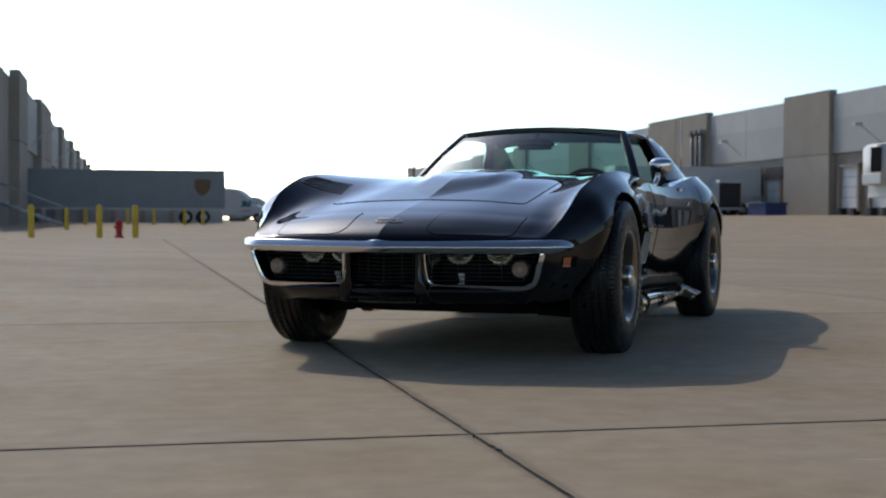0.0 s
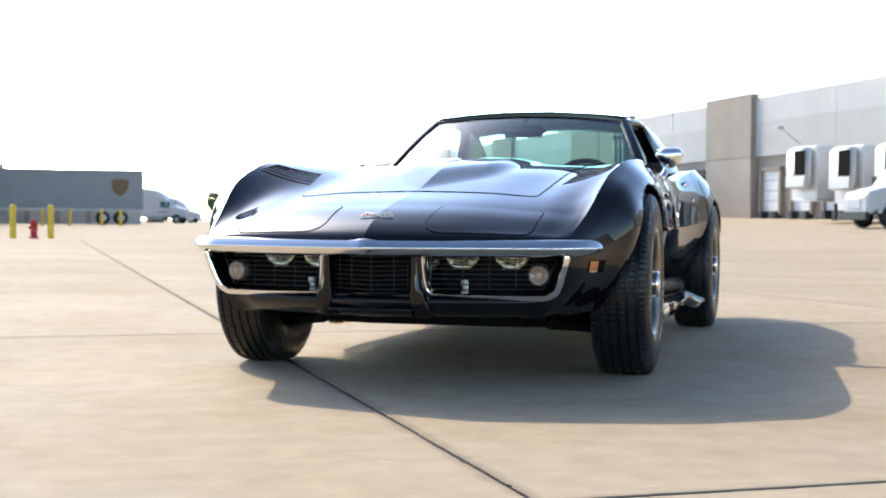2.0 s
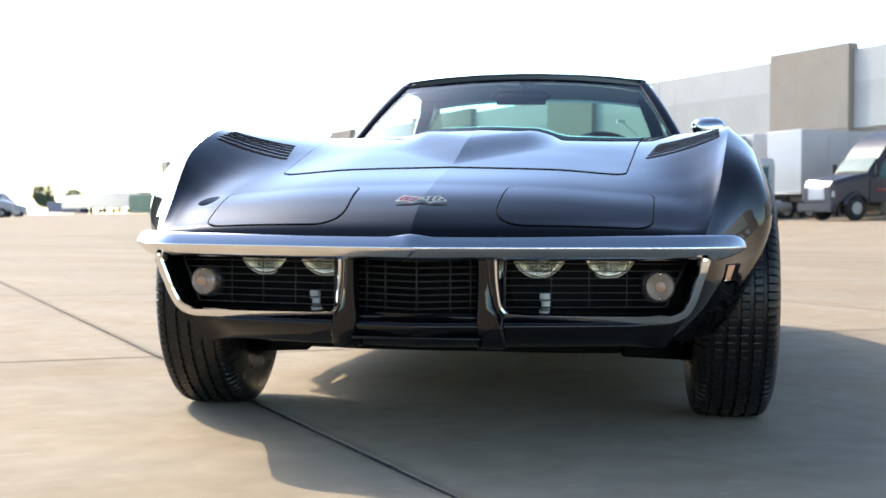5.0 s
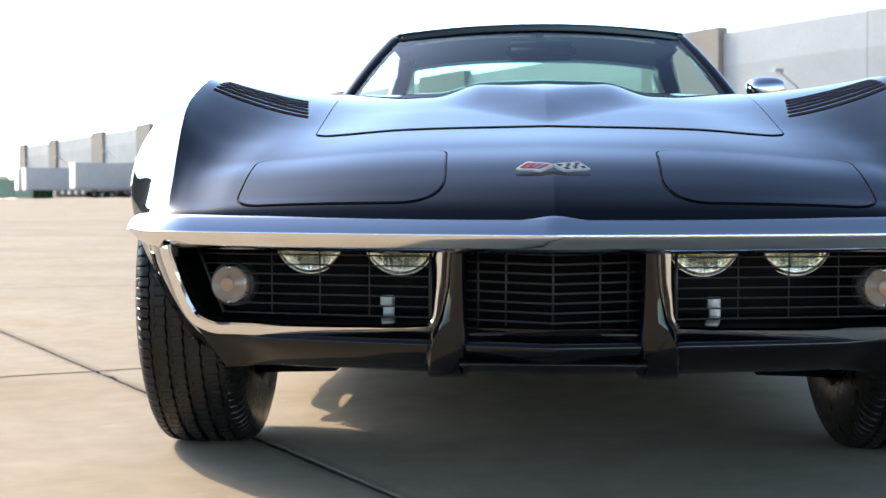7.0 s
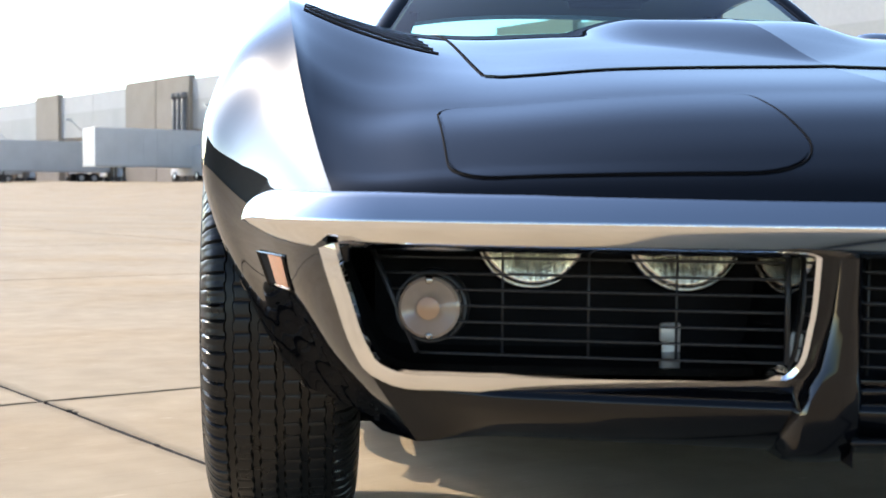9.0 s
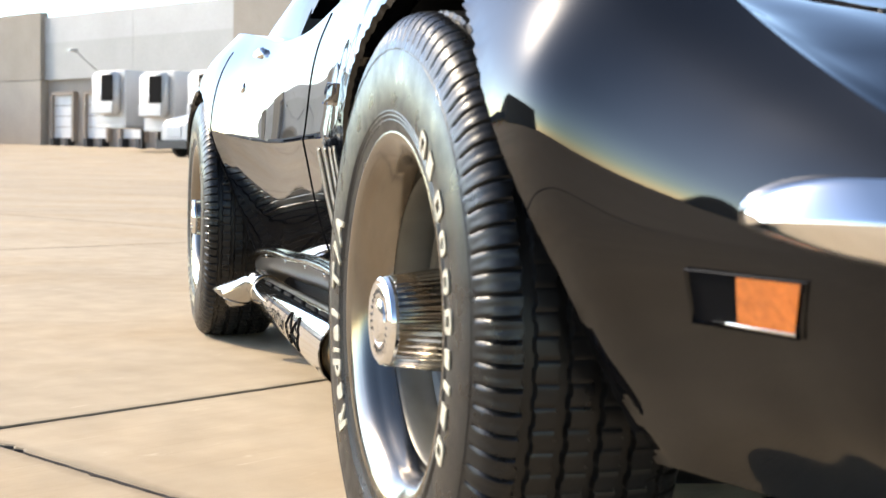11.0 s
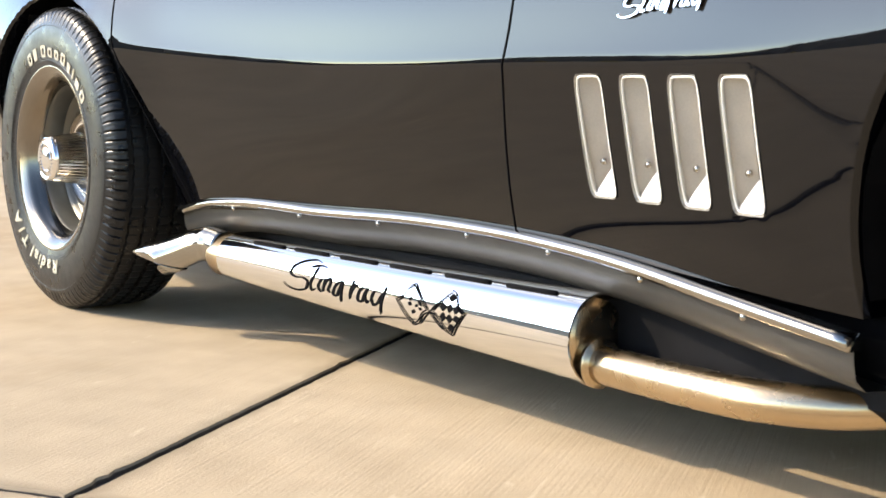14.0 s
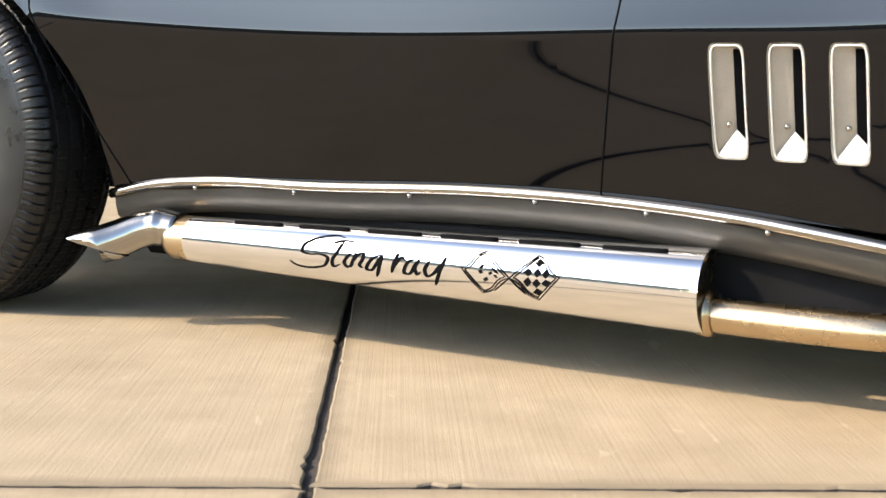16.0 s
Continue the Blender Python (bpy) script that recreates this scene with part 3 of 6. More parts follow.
# ---- grille openings ----
def bezel_path():
    c = [(0.6575, -0.760, 0.4555), (0.6555, -0.762, 0.449), (0.6525, -0.763, 0.438), (0.642, -0.757, 0.405), (0.623, -0.742, 0.350), (0.610, -0.735, 0.328), (0.583, -0.737, 0.3135), (0.525, -0.748, 0.3095), (0.45, -0.762, 0.3095),
         (0.32, -0.790, 0.311), (0.222, -0.812, 0.314), (0.192, -0.821, 0.318), (0.176, -0.829, 0.336), (0.167, -0.841, 0.38), (0.163, -0.855, 0.463)]
    return path3(c, 60)


def ribbon(pts, inward, wide, deep, centre):
    """A trim strip with a flat bevelled face along pts, its width towards centre."""
    rings = []
    for i, p in enumerate(pts):
        d = (pts[min(i + 1, len(pts) - 1)] - pts[max(i - 1, 0)]).normalized()
        n = d.cross(Vector((0, 1, 0))).normalized()
        if n.dot(centre - p) < 0:
            n = -n
        rings.append([p + Vector((0, deep, 0)), p + Vector((0, 0.004, 0)), p + n * 0.003 + Vector((0, 0.001, 0)), p + n * (wide - 0.004) + Vector((0, -0.005, 0)),
                      p + n * wide + Vector((0, -0.001, 0)), p + n * (wide + inward) + Vector((0, deep, 0))])
    return loft(rings)


for s in (1, -1):
    bp = [Vector((p.x * s, p.y, p.z)) for p in bezel_path()]
    c = Vector((0.40 * s, -0.75, 0.40))
    bz = sharpen(part("grille_bezel", ribbon(bp, 0.004, 0.020, 0.03, c), CHROME, car, "chrome headlamp bezel"), 35)
    inner = []
    for i, p in enumerate(bp):
        d = (bp[min(i + 1, 59)] - bp[max(i - 1, 0)]).normalized()
        n = d.cross(Vector((0, 1, 0))).normalized()
        if n.dot(c - p) < 0:
            n = -n
        inner.append((p + n * 0.021 + Vector((0, 0.008, 0)), p + n * 0.027 + Vector((0, 0.06, 0)), p + n * 0.03 + Vector((0, 0.16, 0))))
    part("bezel_well", grid_bm(inner), PAINT, bz, "black bezel well")

# painted filler between the bezel's upper end and the bumper
for s in (1, -1):
    part("bumper_filler", box(min(s * 0.626, s * 0.653), max(s * 0.626, s * 0.653), -0.755, -0.738, 0.440, 0.478, 0.003), PAINT, car, "black filler behind the bumper")

# lower valance: runs from one front corner of the shell to the other
X0, Z0 = cached(NOSE)
val_rows = []
for f in np.linspace(-1, 1, 97):
    k = min(1.0, max(0.0, (abs(f) - 0.80) / 0.20))
    k = k * k * (3 - 2 * k)
    row = []
    for dy, z in ((0.030, 0.332), (0.022, 0.321), (0.012, 0.313), (0.006, 0.307), (0.005, 0.302), (0.016, 0.288), (0.029, 0.276), (0.043, 0.265), (0.058, 0.257), (0.076, 0.252), (0.095, 0.250)):
        xe = float(np.interp(z, Z0[PEAK:][::-1], X0[PEAK:][::-1]))
        ye = shell_point(NOSE, xe, z).y
        x = xe * abs(f)
        y = -0.890 + 0.2 * x + 0.14 * x * x + dy
        row.append(Vector((xe * f, y + (ye - y) * k, z)))
    row += [Vector((0.592 * f, row[-1].y + 0.08, 0.247)), Vector((0.624 * f, -0.455, 0.246))]
    val_rows.append(row)
for row in val_rows:
    for p in row[:-2]:
        p.z = corner_lift(p.x, p.y, p.z)
sharpen(part("valance", grid_bm(val_rows), PAINT, car), 50)

# painted posts either side of the middle opening
for s in (1, -1):
    rings = []
    for z, x0, x1, yy in ((0.470, 0.138, 0.166, -0.872), (0.40, 0.138, 0.170, -0.867), (0.345, 0.137, 0.180, -0.863), (0.318, 0.135, 0.196, -0.862), (0.295, 0.134, 0.202, -0.858), (0.275, 0.133, 0.203, -0.849), (0.262, 0.133, 0.203, -0.840), (0.250, 0.136, 0.20, -0.82)):
        rings.append([Vector((s * a, b, z)) for a, b in ((x0, yy + 0.09), (x0, yy + 0.01), (x0 + 0.008, yy), ((x0 + x1) / 2, yy - 0.004), (x1 - 0.008, yy + 0.002), (x1, yy + 0.014), (x1, yy + 0.09))])
    sharpen(part("fascia_post", loft(rings), PAINT, car), 40)

# sheets closing the grille openings, near-black in place of the shade behind
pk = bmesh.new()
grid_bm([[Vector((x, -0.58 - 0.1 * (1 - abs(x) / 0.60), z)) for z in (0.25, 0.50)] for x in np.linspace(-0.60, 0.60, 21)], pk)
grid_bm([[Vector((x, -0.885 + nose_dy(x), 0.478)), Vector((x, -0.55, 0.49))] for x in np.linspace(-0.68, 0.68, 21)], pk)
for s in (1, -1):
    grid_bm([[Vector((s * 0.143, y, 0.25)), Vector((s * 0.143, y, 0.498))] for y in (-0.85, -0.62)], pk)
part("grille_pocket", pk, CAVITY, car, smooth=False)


def grille_y(x, back=0.03):
    return -0.905 + 0.2 * abs(x) + 0.08 * x * x + back


for s in (1, -1):
    gb = bmesh.new()
    for k in range(8):
        z = 0.346 + 0.0165 * k
        x1 = 0.555 + 0.0072 * k if k < 7 else 0.61
        pts = [Vector((s * x, grille_y(x, 0.05), z)) for x in np.linspace(0.197, x1, 12)]
        tube(pts, 0.0014, 5, gb)
    for x in (0.30, 0.385, 0.47):
        tube([Vector((s * x, grille_y(x, 0.056), 0.346)), Vector((s * x, grille_y(x, 0.056), 0.46))], 0.0013, 5, gb)
    tube([Vector((s * 0.557, grille_y(0.557, 0.05), 0.346)), Vector((s * 0.608, grille_y(0.608, 0.05), 0.462))], 0.003, 5, gb)
    tube([Vector((s * 0.197, grille_y(0.197, 0.05), 0.346)), Vector((s * 0.197, grille_y(0.197, 0.05), 0.462))], 0.003, 5, gb)
    part("grille", gb, SATIN, car, "black wire grille insert")
gb = bmesh.new()
for k in range(9):
    z = 0.345 + 0.0155 * k
    tube([Vector((x, grille_y(x, 0.055), z - 0.004 * (1 - abs(x) / 0.15))) for x in np.linspace(-0.15, 0.15, 11)], 0.002, 5, gb)
for x in (-0.12, -0.075, 0.0, 0.075, 0.12):
    tube([Vector((x, grille_y(x, 0.06), 0.335)), Vector((x, grille_y(x, 0.06), 0.475))], 0.002, 5, gb)
part("middle_grille", gb, SATIN, car, "black middle grille insert")
gb = box(-0.148, 0.148, -0.85, -0.80, 0.318, 0.328, 0.003)
box(-0.148, 0.148, -0.862, -0.82, 0.272, 0.280, 0.003, gb)
part("lower_crossbar", gb, PAINT, car)

# headlamps and turn lamps behind the grille
for s in (1, -1):
    for x, y in ((0.424, -0.610), (0.260, -0.650)):
        b = lathe([(0.0040, 0.0), (0.0046, 0.02), (0.0066, 0.04), (0.0096, 0.055), (0.0100, 0.060), (-0.006, 0.062)], 40)
        bmesh.ops.transform(b, matrix=pose(s * x, y, 0.469, 0, 0, -90), verts=b.verts)
        lamp = part("headlamp", b, LAMPGLASS, car, "round sealed-beam headlamp with ribbed glass")
        b = lathe([(0.002, 0.0605), (0.005, 0.063), (0.0, 0.067), (-0.03, 0.069)], 40)
        bmesh.ops.transform(b, matrix=pose(s * x, y, 0.469, 0, 0, -90), verts=b.verts)
        part("lamp_ring", b, STEEL, lamp)
    lx, ly, lz = s * 0.543, -0.718, 0.393
    turn = -90 + s * 10
    prof = [(0.022, 0.0), (0.022, 0.006)]
    for k in range(12):
        prof += [(0.0205 - 0.0004 * k, 0.008 + 0.0021 * k), (0.0196 - 0.0004 * k, 0.0090 + 0.0021 * k)]
    prof += [(0.013, 0.0345), (0.004, 0.036), (-0.02, 0.036)]
    b = lathe(prof, 48)
    bmesh.ops.transform(b, matrix=pose(lx, ly, lz, 0, 0, turn) @ Matrix.Scale(0.92, 4), verts=b.verts)
    lens = sharpen(part("turn_lamp", b, LENS, car, "round frosted turn lamp with ribbed rings"), 25)
    b = lathe([(0.0245, 0.0), (0.0238, 0.006), (0.0225, 0.0125)], 32)
    bmesh.ops.transform(b, matrix=pose(lx, ly, lz, 0, 0, turn) @ Matrix.Scale(0.92, 4), verts=b.verts)
    part("bulb", b, BULB, lens)
    for dz in (-0.0285, 0.0285):
        b = lathe([(0.0165, 0.0), (0.0155, 0.0035), (0.012, 0.0045)], 16)
        bmesh.ops.transform(b, matrix=pose(lx, ly, lz + dz, 0, 0, turn), verts=b.verts)
        part("screw", b, STEEL, lens)
    b = lathe([(0.002, 0.037), (0.004, 0.040), (-0.03, 0.042)], 40)
    bmesh.ops.transform(b, matrix=pose(lx, ly, lz, 0, 0, turn) @ Matrix.Scale(0.92, 4), verts=b.verts)
    part("lamp_base", b, SATIN, lens)
    # bracket seen through the bars
    bb = box(s * 0.279 - 0.010, s * 0.279 + 0.010, -0.672, -0.667, 0.296, 0.372, 0.002)
    box(s * 0.279 - 0.014, s * 0.279 + 0.008, -0.680, -0.672, 0.352, 0.372, 0.002, bb)
    box(s * 0.279 - 0.014, s * 0.279 + 0.010, -0.680, -0.672, 0.312, 0.332, 0.002, bb)
    part("grille_bracket", bb, ZINC, car, "bare steel bracket")
    part("wire_connector", tube([(s * 0.279 - 0.044, -0.685, 0.330), (s * 0.279 - 0.018, -0.685, 0.331)], 0.0045, 6), YELLOWTAPE, car)

# side marker lamps, set into the front corners
for s in (1, -1):
    y0, y1, z0, z1 = -0.634, -0.526, 0.400, 0.442

    def corner(y, z, off):
        st = y
        for _ in range(10):
            st = y - nose_w(st) * (nose_dy(x_side(max(st, NOSE), z)) + 0.45 * max(0.0, 0.46 - z))
        return Vector((s * (x_side(max(st, NOSE), z) + off), y, z))
    ringo = [corner(y, z, 0.002) for y, z in ((y0 + 0.008, z0), (y1 + 0.004, z0), (y1 - 0.006, z1), (y0 - 0.010, z1))]
    ringi = [corner(y, z, -0.001) for y, z in ((y0 + 0.012, z0 + 0.003), (y1 + 0.001, z0 + 0.003), (y1 - 0.009, z1 - 0.002), (y0 - 0.006, z1 - 0.002))]
    ringm = [p + (q - p) * 0.35 + Vector((s * 0.002, -0.001, 0)) for p, q in zip(ringo, ringi)]
    mk = part("side_marker", loft([ringo, ringm, ringi], True, False), PAINT, car, "amber side marker lamp in a black recess", smooth=False)
    b = bmesh.new()
    b.faces.new([b.verts.new(p + Vector((s * 0.0015, 0, 0))) for p in ringi])
    part("marker_recess", b, SEAM, mk, smooth=False)
    rl = [ringi[0].lerp(ringi[1], 0.02), ringi[0].lerp(ringi[1], 0.55), ringi[3].lerp(ringi[2], 0.55), ringi[3].lerp(ringi[2], 0.02)]
    b = bmesh.new()
    b.faces.new([b.verts.new(p + Vector((s * 0.004, -0.001, 0))) for p in rl])
    part("marker_lens", b, AMBER, mk, smooth=False)
    part("marker_trim", tube([p + Vector((s * 0.003, -0.001, 0.001)) for p in (rl[0], rl[1], ringi[0].lerp(ringi[1], 0.8))], 0.0018, 6), CHROME, mk)

# ---- car sides ----
for s in (1, -1):
    for c in VENTS:
        ring = []
        for a in np.linspace(0, 2 * math.pi, 32, endpoint=False):
            q = 0.25
            z = VENT_Z + VENT_H * math.copysign(abs(math.sin(a)) ** q, math.sin(a))
            ring.append((c + 0.0262 * math.copysign(abs(math.cos(a)) ** q, math.cos(a)) + (z - VENT_Z) * VENT_LEAN, z))

        def inside(dy, dz, depth):
            y, z = c + dy + dz * VENT_LEAN, VENT_Z + dz
            return Vector((s * (x_side(y, z) - depth), y, z))

        def depth_at(dy):
            return 0.006 + 0.030 * (1 - (dy + 0.0262) / 0.0524)
        r0 = [Vector((s * (x_side(y, z) + 0.0015), y + (y - c) * 0.05, z + (z - VENT_Z) * 0.02)) for y, z in ring]
        r1 = [Vector((s * (x_side(y, z) - 0.003), c + (y - c) * 0.94, VENT_Z + (z - VENT_Z) * 0.98)) for y, z in ring]
        r2 = [Vector((s * (x_side(y, z) - depth_at(y - c)), c + (y - c) * 0.90, VENT_Z + (z - VENT_Z) * 0.97)) for y, z in ring]
        b = loft([r0, r1, r2], True, False)
        b.verts.ensure_lookup_table()
        b.faces.new(b.verts[-32:])
        bmesh.ops.recalc_face_normals(b, faces=b.faces)
        vent = sharpen(part("vent", b, LINER, car, "slanted cooling slot with bright metal liner"), 30)
        sb = lathe([(0.003, 0), (0.0028, 0.0035), (0.0, 0.0045)], 14)
        bmesh.ops.transform(sb, matrix=pose(*inside(0.006, -0.033, depth_at(0.006) - 0.003), 0, 0, 0 if s > 0 else 180), verts=sb.verts)
        part("screw", sb, STEEL, vent)
        # near-black strip over the liner's front side, painting the shade of a gap
        gap = []
        for k in range(15):
            u = k / 14
            gap.append([inside(dy, (VENT_H - 0.006) * (1 - u) - low * u, depth_at(dy) - 0.0015) for dy, low in ((-0.0235, 0.060), (-0.014, 0.052), (-0.0035, 0.040))])
        part("vent_opening", grid_bm(gap, flip=s > 0), SEAM, vent, smooth=False)
        # slanted floor of the slot; a paler metal puts its sunlit brightness into colour
        b = bmesh.new()
        rim_ = [inside(0.0235, -VENT_H + 0.003, 0.003), inside(-0.0235, -VENT_H + 0.003, 0.003), inside(-0.0240, -0.062, 0.016), inside(-0.0035, -0.040, depth_at(-0.0035) - 0.002)]
        b.faces.new([b.verts.new(p) for p in rim_])
        part("vent_foot", b, ZINC, vent, smooth=False)
        part("vent_lip", tube([p + Vector((s * 0.001, 0, 0)) for p in r1], 0.0019, 6, closed=True), ZINC, vent)

    def seam(pts, r=0.0017):
        dens = []
        for (y0, z0), (y1, z1) in zip(pts, pts[1:]):
            for t in np.linspace(0, 1, 16, endpoint=False):
                dens.append((y0 + (y1 - y0) * t, z0 + (z1 - z0) * t))
        dens.append(pts[-1])
        return tube([Vector((s * (x_side(y, z) + 0.0002), y, z)) for y, z in dens], r, 6)
    part("door_seam", seam([(1.068, 0.292), (1.045, 0.40), (1.012, 0.60), (0.995, 0.785)]), SEAM, car)
    part("door_seam", seam([(2.035, 0.272), (2.10, 0.40), (2.185, 0.60), (2.20, 0.80)]), SEAM, car)
    # sill: bright moulding over a black ribbed panel
    line = sp([(0.44, 0.240), (0.64, 0.262), (0.85, 0.284), (1.06, 0.296), (1.3, 0.298), (1.6, 0.288), (1.88, 0.284), (1.98, 0.274), (2.08, 0.252)])
    rings = []
    for y in np.linspace(0.44, 2.08, 70):
        z = float(line(y))
        x = xb(y) + 0.006
        rings.append([Vector((s * (x + a), y, z + b)) for a, b in ((-0.02, 0.010), (0.004, 0.009), (0.0095, 0.003), (0.0095, -0.005), (0.003, -0.010), (-0.02, -0.010))])
    sill = part("sill_moulding", loft(rings), STEEL, car, "bright sill moulding")
    rows = []
    for y in np.linspace(0.44, 2.08, 50):
        z = float(line(y))
        x = xb(y)
        rows.append([Vector((s * (x - a), y, z - b)) for a, b in ((0.002, 0.006), (0.004, 0.025), (0.010, 0.045), (0.03, 0.060), (0.16, 0.07))])
    part("sill_panel", grid_bm(rows), DUSTY, sill, "dusty black sill panel")
    for y in (0.60, 0.79, 0.985, 1.18, 1.42, 1.66, 1.88):
        b = lathe([(0.0035, 0), (0.003, 0.004), (0.0, 0.005)], 12)
        bmesh.ops.transform(b, matrix=pose(s * (xb(y) + 0.008), y, float(line(y)) - 0.012, 0, 0, 0 if s > 0 else 180), verts=b.verts)
        part("screw", b, STEEL, sill)

    # side exhaust
    f, r = Vector((s * 0.706, 0.878, 0.170)), Vector((s * 0.724, 1.880, 0.175))
    rings = []
    for t in np.linspace(0, 1, 24):
        p = f.lerp(r, t)
        rad = 0.066 - 0.022 * t
        arc = np.linspace(-2.2, 2.2, 36)
        rings.append([p + Vector((s * math.cos(a) * rad * 0.92, 0, math.sin(a) * rad)) for a in arc]
                     + [p + Vector((s * math.cos(a) * (rad - 0.003) * 0.92, 0, math.sin(a) * (rad - 0.003))) for a in arc[::-1]])
    b = loft(rings)
    exhaust = sharpen(part("exhaust_shield", b, CHROME, car, "chromed side exhaust heat shield with pierced script"), 50)
    rings = [[f.lerp(r, t) + Vector((s * (math.cos(a) * rr - 0.006), 0, math.sin(a) * rr)) for a in np.linspace(0, 2 * math.pi, 24, endpoint=False)]
             for t, rr in ((0.012, 0.02), (0.014, 0.055), (0.03, 0.0575), (0.5, 0.050), (0.97, 0.043), (1.045, 0.043), (1.055, 0.040), (1.06, 0.030))]
    part("muffler", loft(rings), HEATED, exhaust, "heat-stained muffler")
    tail = path3([r + Vector((0, 0.04, 0.014)), r + Vector((s * 0.006, 0.075, 0.019)), r + Vector((s * 0.020, 0.110, 0.014)), r + Vector((s * 0.044, 0.150, -0.004)), r + Vector((s * 0.070, 0.188, -0.020))], 22)
    tb = tube(tail, lambda t: 0.0335 + 0.003 * t + (0.0025 if 0.22 < t < 0.32 else 0), 24, caps=False)
    tb.verts.ensure_lookup_table()
    way = (tail[-1] - tail[-2]).normalized()
    for v in tb.verts[-24:]:
        v.co += way * ((v.co.z - tail[-1].z) * 1.5)
    tip = part("tail_pipe", tb, STEEL, exhaust, "slash-cut tail pipe")
    sol = tip.modifiers.new("solid", "SOLIDIFY")
    sol.thickness = 0.002
    # capped near-black filling: the dark inside of the pipe is put in by colour
    part("pipe_bore", tube(tail[6:-3], lambda t: 0.0322 + 0.002 * t, 20), CAVITY, exhaust, "near-black filling of the pipe bore, standing for its shade")
    lead = path3([f + Vector((0, 0.03, -0.034)), f + Vector((0, -0.05, -0.036)), f + Vector((0, -0.17, -0.036)), f + Vector((-s * 0.012, -0.27, -0.036)), f + Vector((-s * 0.06, -0.37, -0.032)), f + Vector((-s * 0.16, -0.46, -0.015)), f + Vector((-s * 0.30, -0.52, 0.02))], 30)
    part("lead_pipe", tube(lead, 0.0275, 20), HEATED, exhaust, "heat-stained exhaust lead pipe")
    part("pipe_flange", tube([f + Vector((0, 0.012, -0.034)), f + Vector((0, -0.008, -0.034))], 0.036, 20), HEATED, exhaust)
    # slots along the top of the shield
    for k in range(6):
        t0 = 0.06 + 0.145 * k
        pts = []
        for t in np.linspace(t0, t0 + 0.105, 6):
            p = f.lerp(r, t)
            rad = 0.066 - 0.022 * t + 0.0002
            pts.append(p + Vector((s * math.cos(1.12) * rad * 0.92, 0, math.sin(1.12) * rad)))
        part("shield_slot", tube(pts, 0.0042, 6), SEAM, exhaust)

    # script and flags pierced in the shield
    def wrap(b, cy, a0):
        bmesh.ops.triangulate(b, faces=b.faces[:])
        for q in np.arange(-0.05, 0.051, 0.006):
            bmesh.ops.bisect_plane(b, geom=b.verts[:] + b.edges[:] + b.faces[:], plane_co=(0, q, 0), plane_no=(0, 1, 0))
        for v in b.verts:
            y = cy - v.co.x if s < 0 else cy + v.co.x
            t = (y - f.y) / (r.y - f.y)
            p = f.lerp(r, t)
            rad = 0.066 - 0.022 * t + 0.0014 + v.co.z
            a = a0 + v.co.y / 0.056
            v.co = p + Vector((s * math.cos(a) * rad * 0.92, y - p.y, math.sin(a) * rad))
        bmesh.ops.recalc_face_normals(b, faces=b.faces)
        return b
    part("pierced_script", wrap(script_bm(0.318, 0.0), 1.470, 0.02), SEAM, exhaust, smooth=False)
    # crossed flags: double outlines, one chequered, one with small marks
    bl = bmesh.new()
    for sy in (-1, 1):
        foot, top_, tip_, low_ = Vector((0.0, -0.004)), Vector((sy * 0.047, 0.034)), Vector((sy * 0.088, 0.004)), Vector((sy * 0.050, -0.034))

        def flagged(u, w):
            q = foot.lerp(top_, w).lerp(low_.lerp(tip_, w), u)
            side_ = (top_ - foot).normalized()
            q = q + side_ * 0.003 * math.sin(u * 6.5)
            return (q.x, q.y, 0.0)
        if sy > 0:
            for u in range(4):
                for w in range(4):
                    if (u + w) % 2:
                        q = [flagged(0.13 + (u + du) * 0.205, 0.16 + (w + dw) * 0.195) for du, dw in ((0, 0), (0.93, 0), (0.93, 0.93), (0, 0.93))]
                        bl.faces.new([bl.verts.new(p) for p in q])
        else:
            for u, w, a_, b_ in ((0.35, 0.62, 0.16, 0.10), (0.52, 0.52, 0.10, 0.16), (0.30, 0.30, 0.10, 0.10), (0.55, 0.28, 0.12, 0.14), (0.16, 0.20, 0.06, 0.30), (0.26, 0.12, 0.05, 0.14)):
                q = [flagged(u + du * a_, w + dw * b_) for du, dw in ((0, 0), (1, 0.3), (0.8, 1), (-0.2, 0.7))]
                bl.faces.new([bl.verts.new(p) for p in q])
        for m0, m1 in ((0.0, 1.0), (0.07, 0.93)):
            loop_ = [(t, m0) for t in np.linspace(m0, m1, 8)] + [(m1, t) for t in np.linspace(m0, m1, 8)][1:] + [(t, m1) for t in np.linspace(m1, m0, 8)][1:] + [(m0, t) for t in np.linspace(m1, m0, 8)][1:-1]
            tube([flagged(u, w) for u, w in loop_], 0.0010, 4, bl, closed=True)
        d_ = (top_ - foot).normalized()
        tube([(*(foot - d_ * 0.036), 0.0), (*foot, 0.0)], 0.0012, 4, bl)
    part("pierced_emblem", wrap(bl, 1.190, 0.03), SEAM, exhaust, smooth=False)
    # wing script
    b = script_bm(0.152, 0.0020)
    for v in b.verts:
        y = 0.717 + (v.co.x if s > 0 else -v.co.x)
        z = 0.624 + v.co.y + 0.05 * v.co.x
        v.co = Vector((s * (x_side(y, z) + 0.003 + v.co.z), y, z))
    bmesh.ops.recalc_face_normals(b, faces=b.faces)
    part("wing_script", b, CHROME, car, "chrome script badge", smooth=False)

    # door handle plate, lock, mirror
    b = box(-0.012, 0.012, -0.055, 0.055, -0.02, 0.02, 0.006, seg=2)
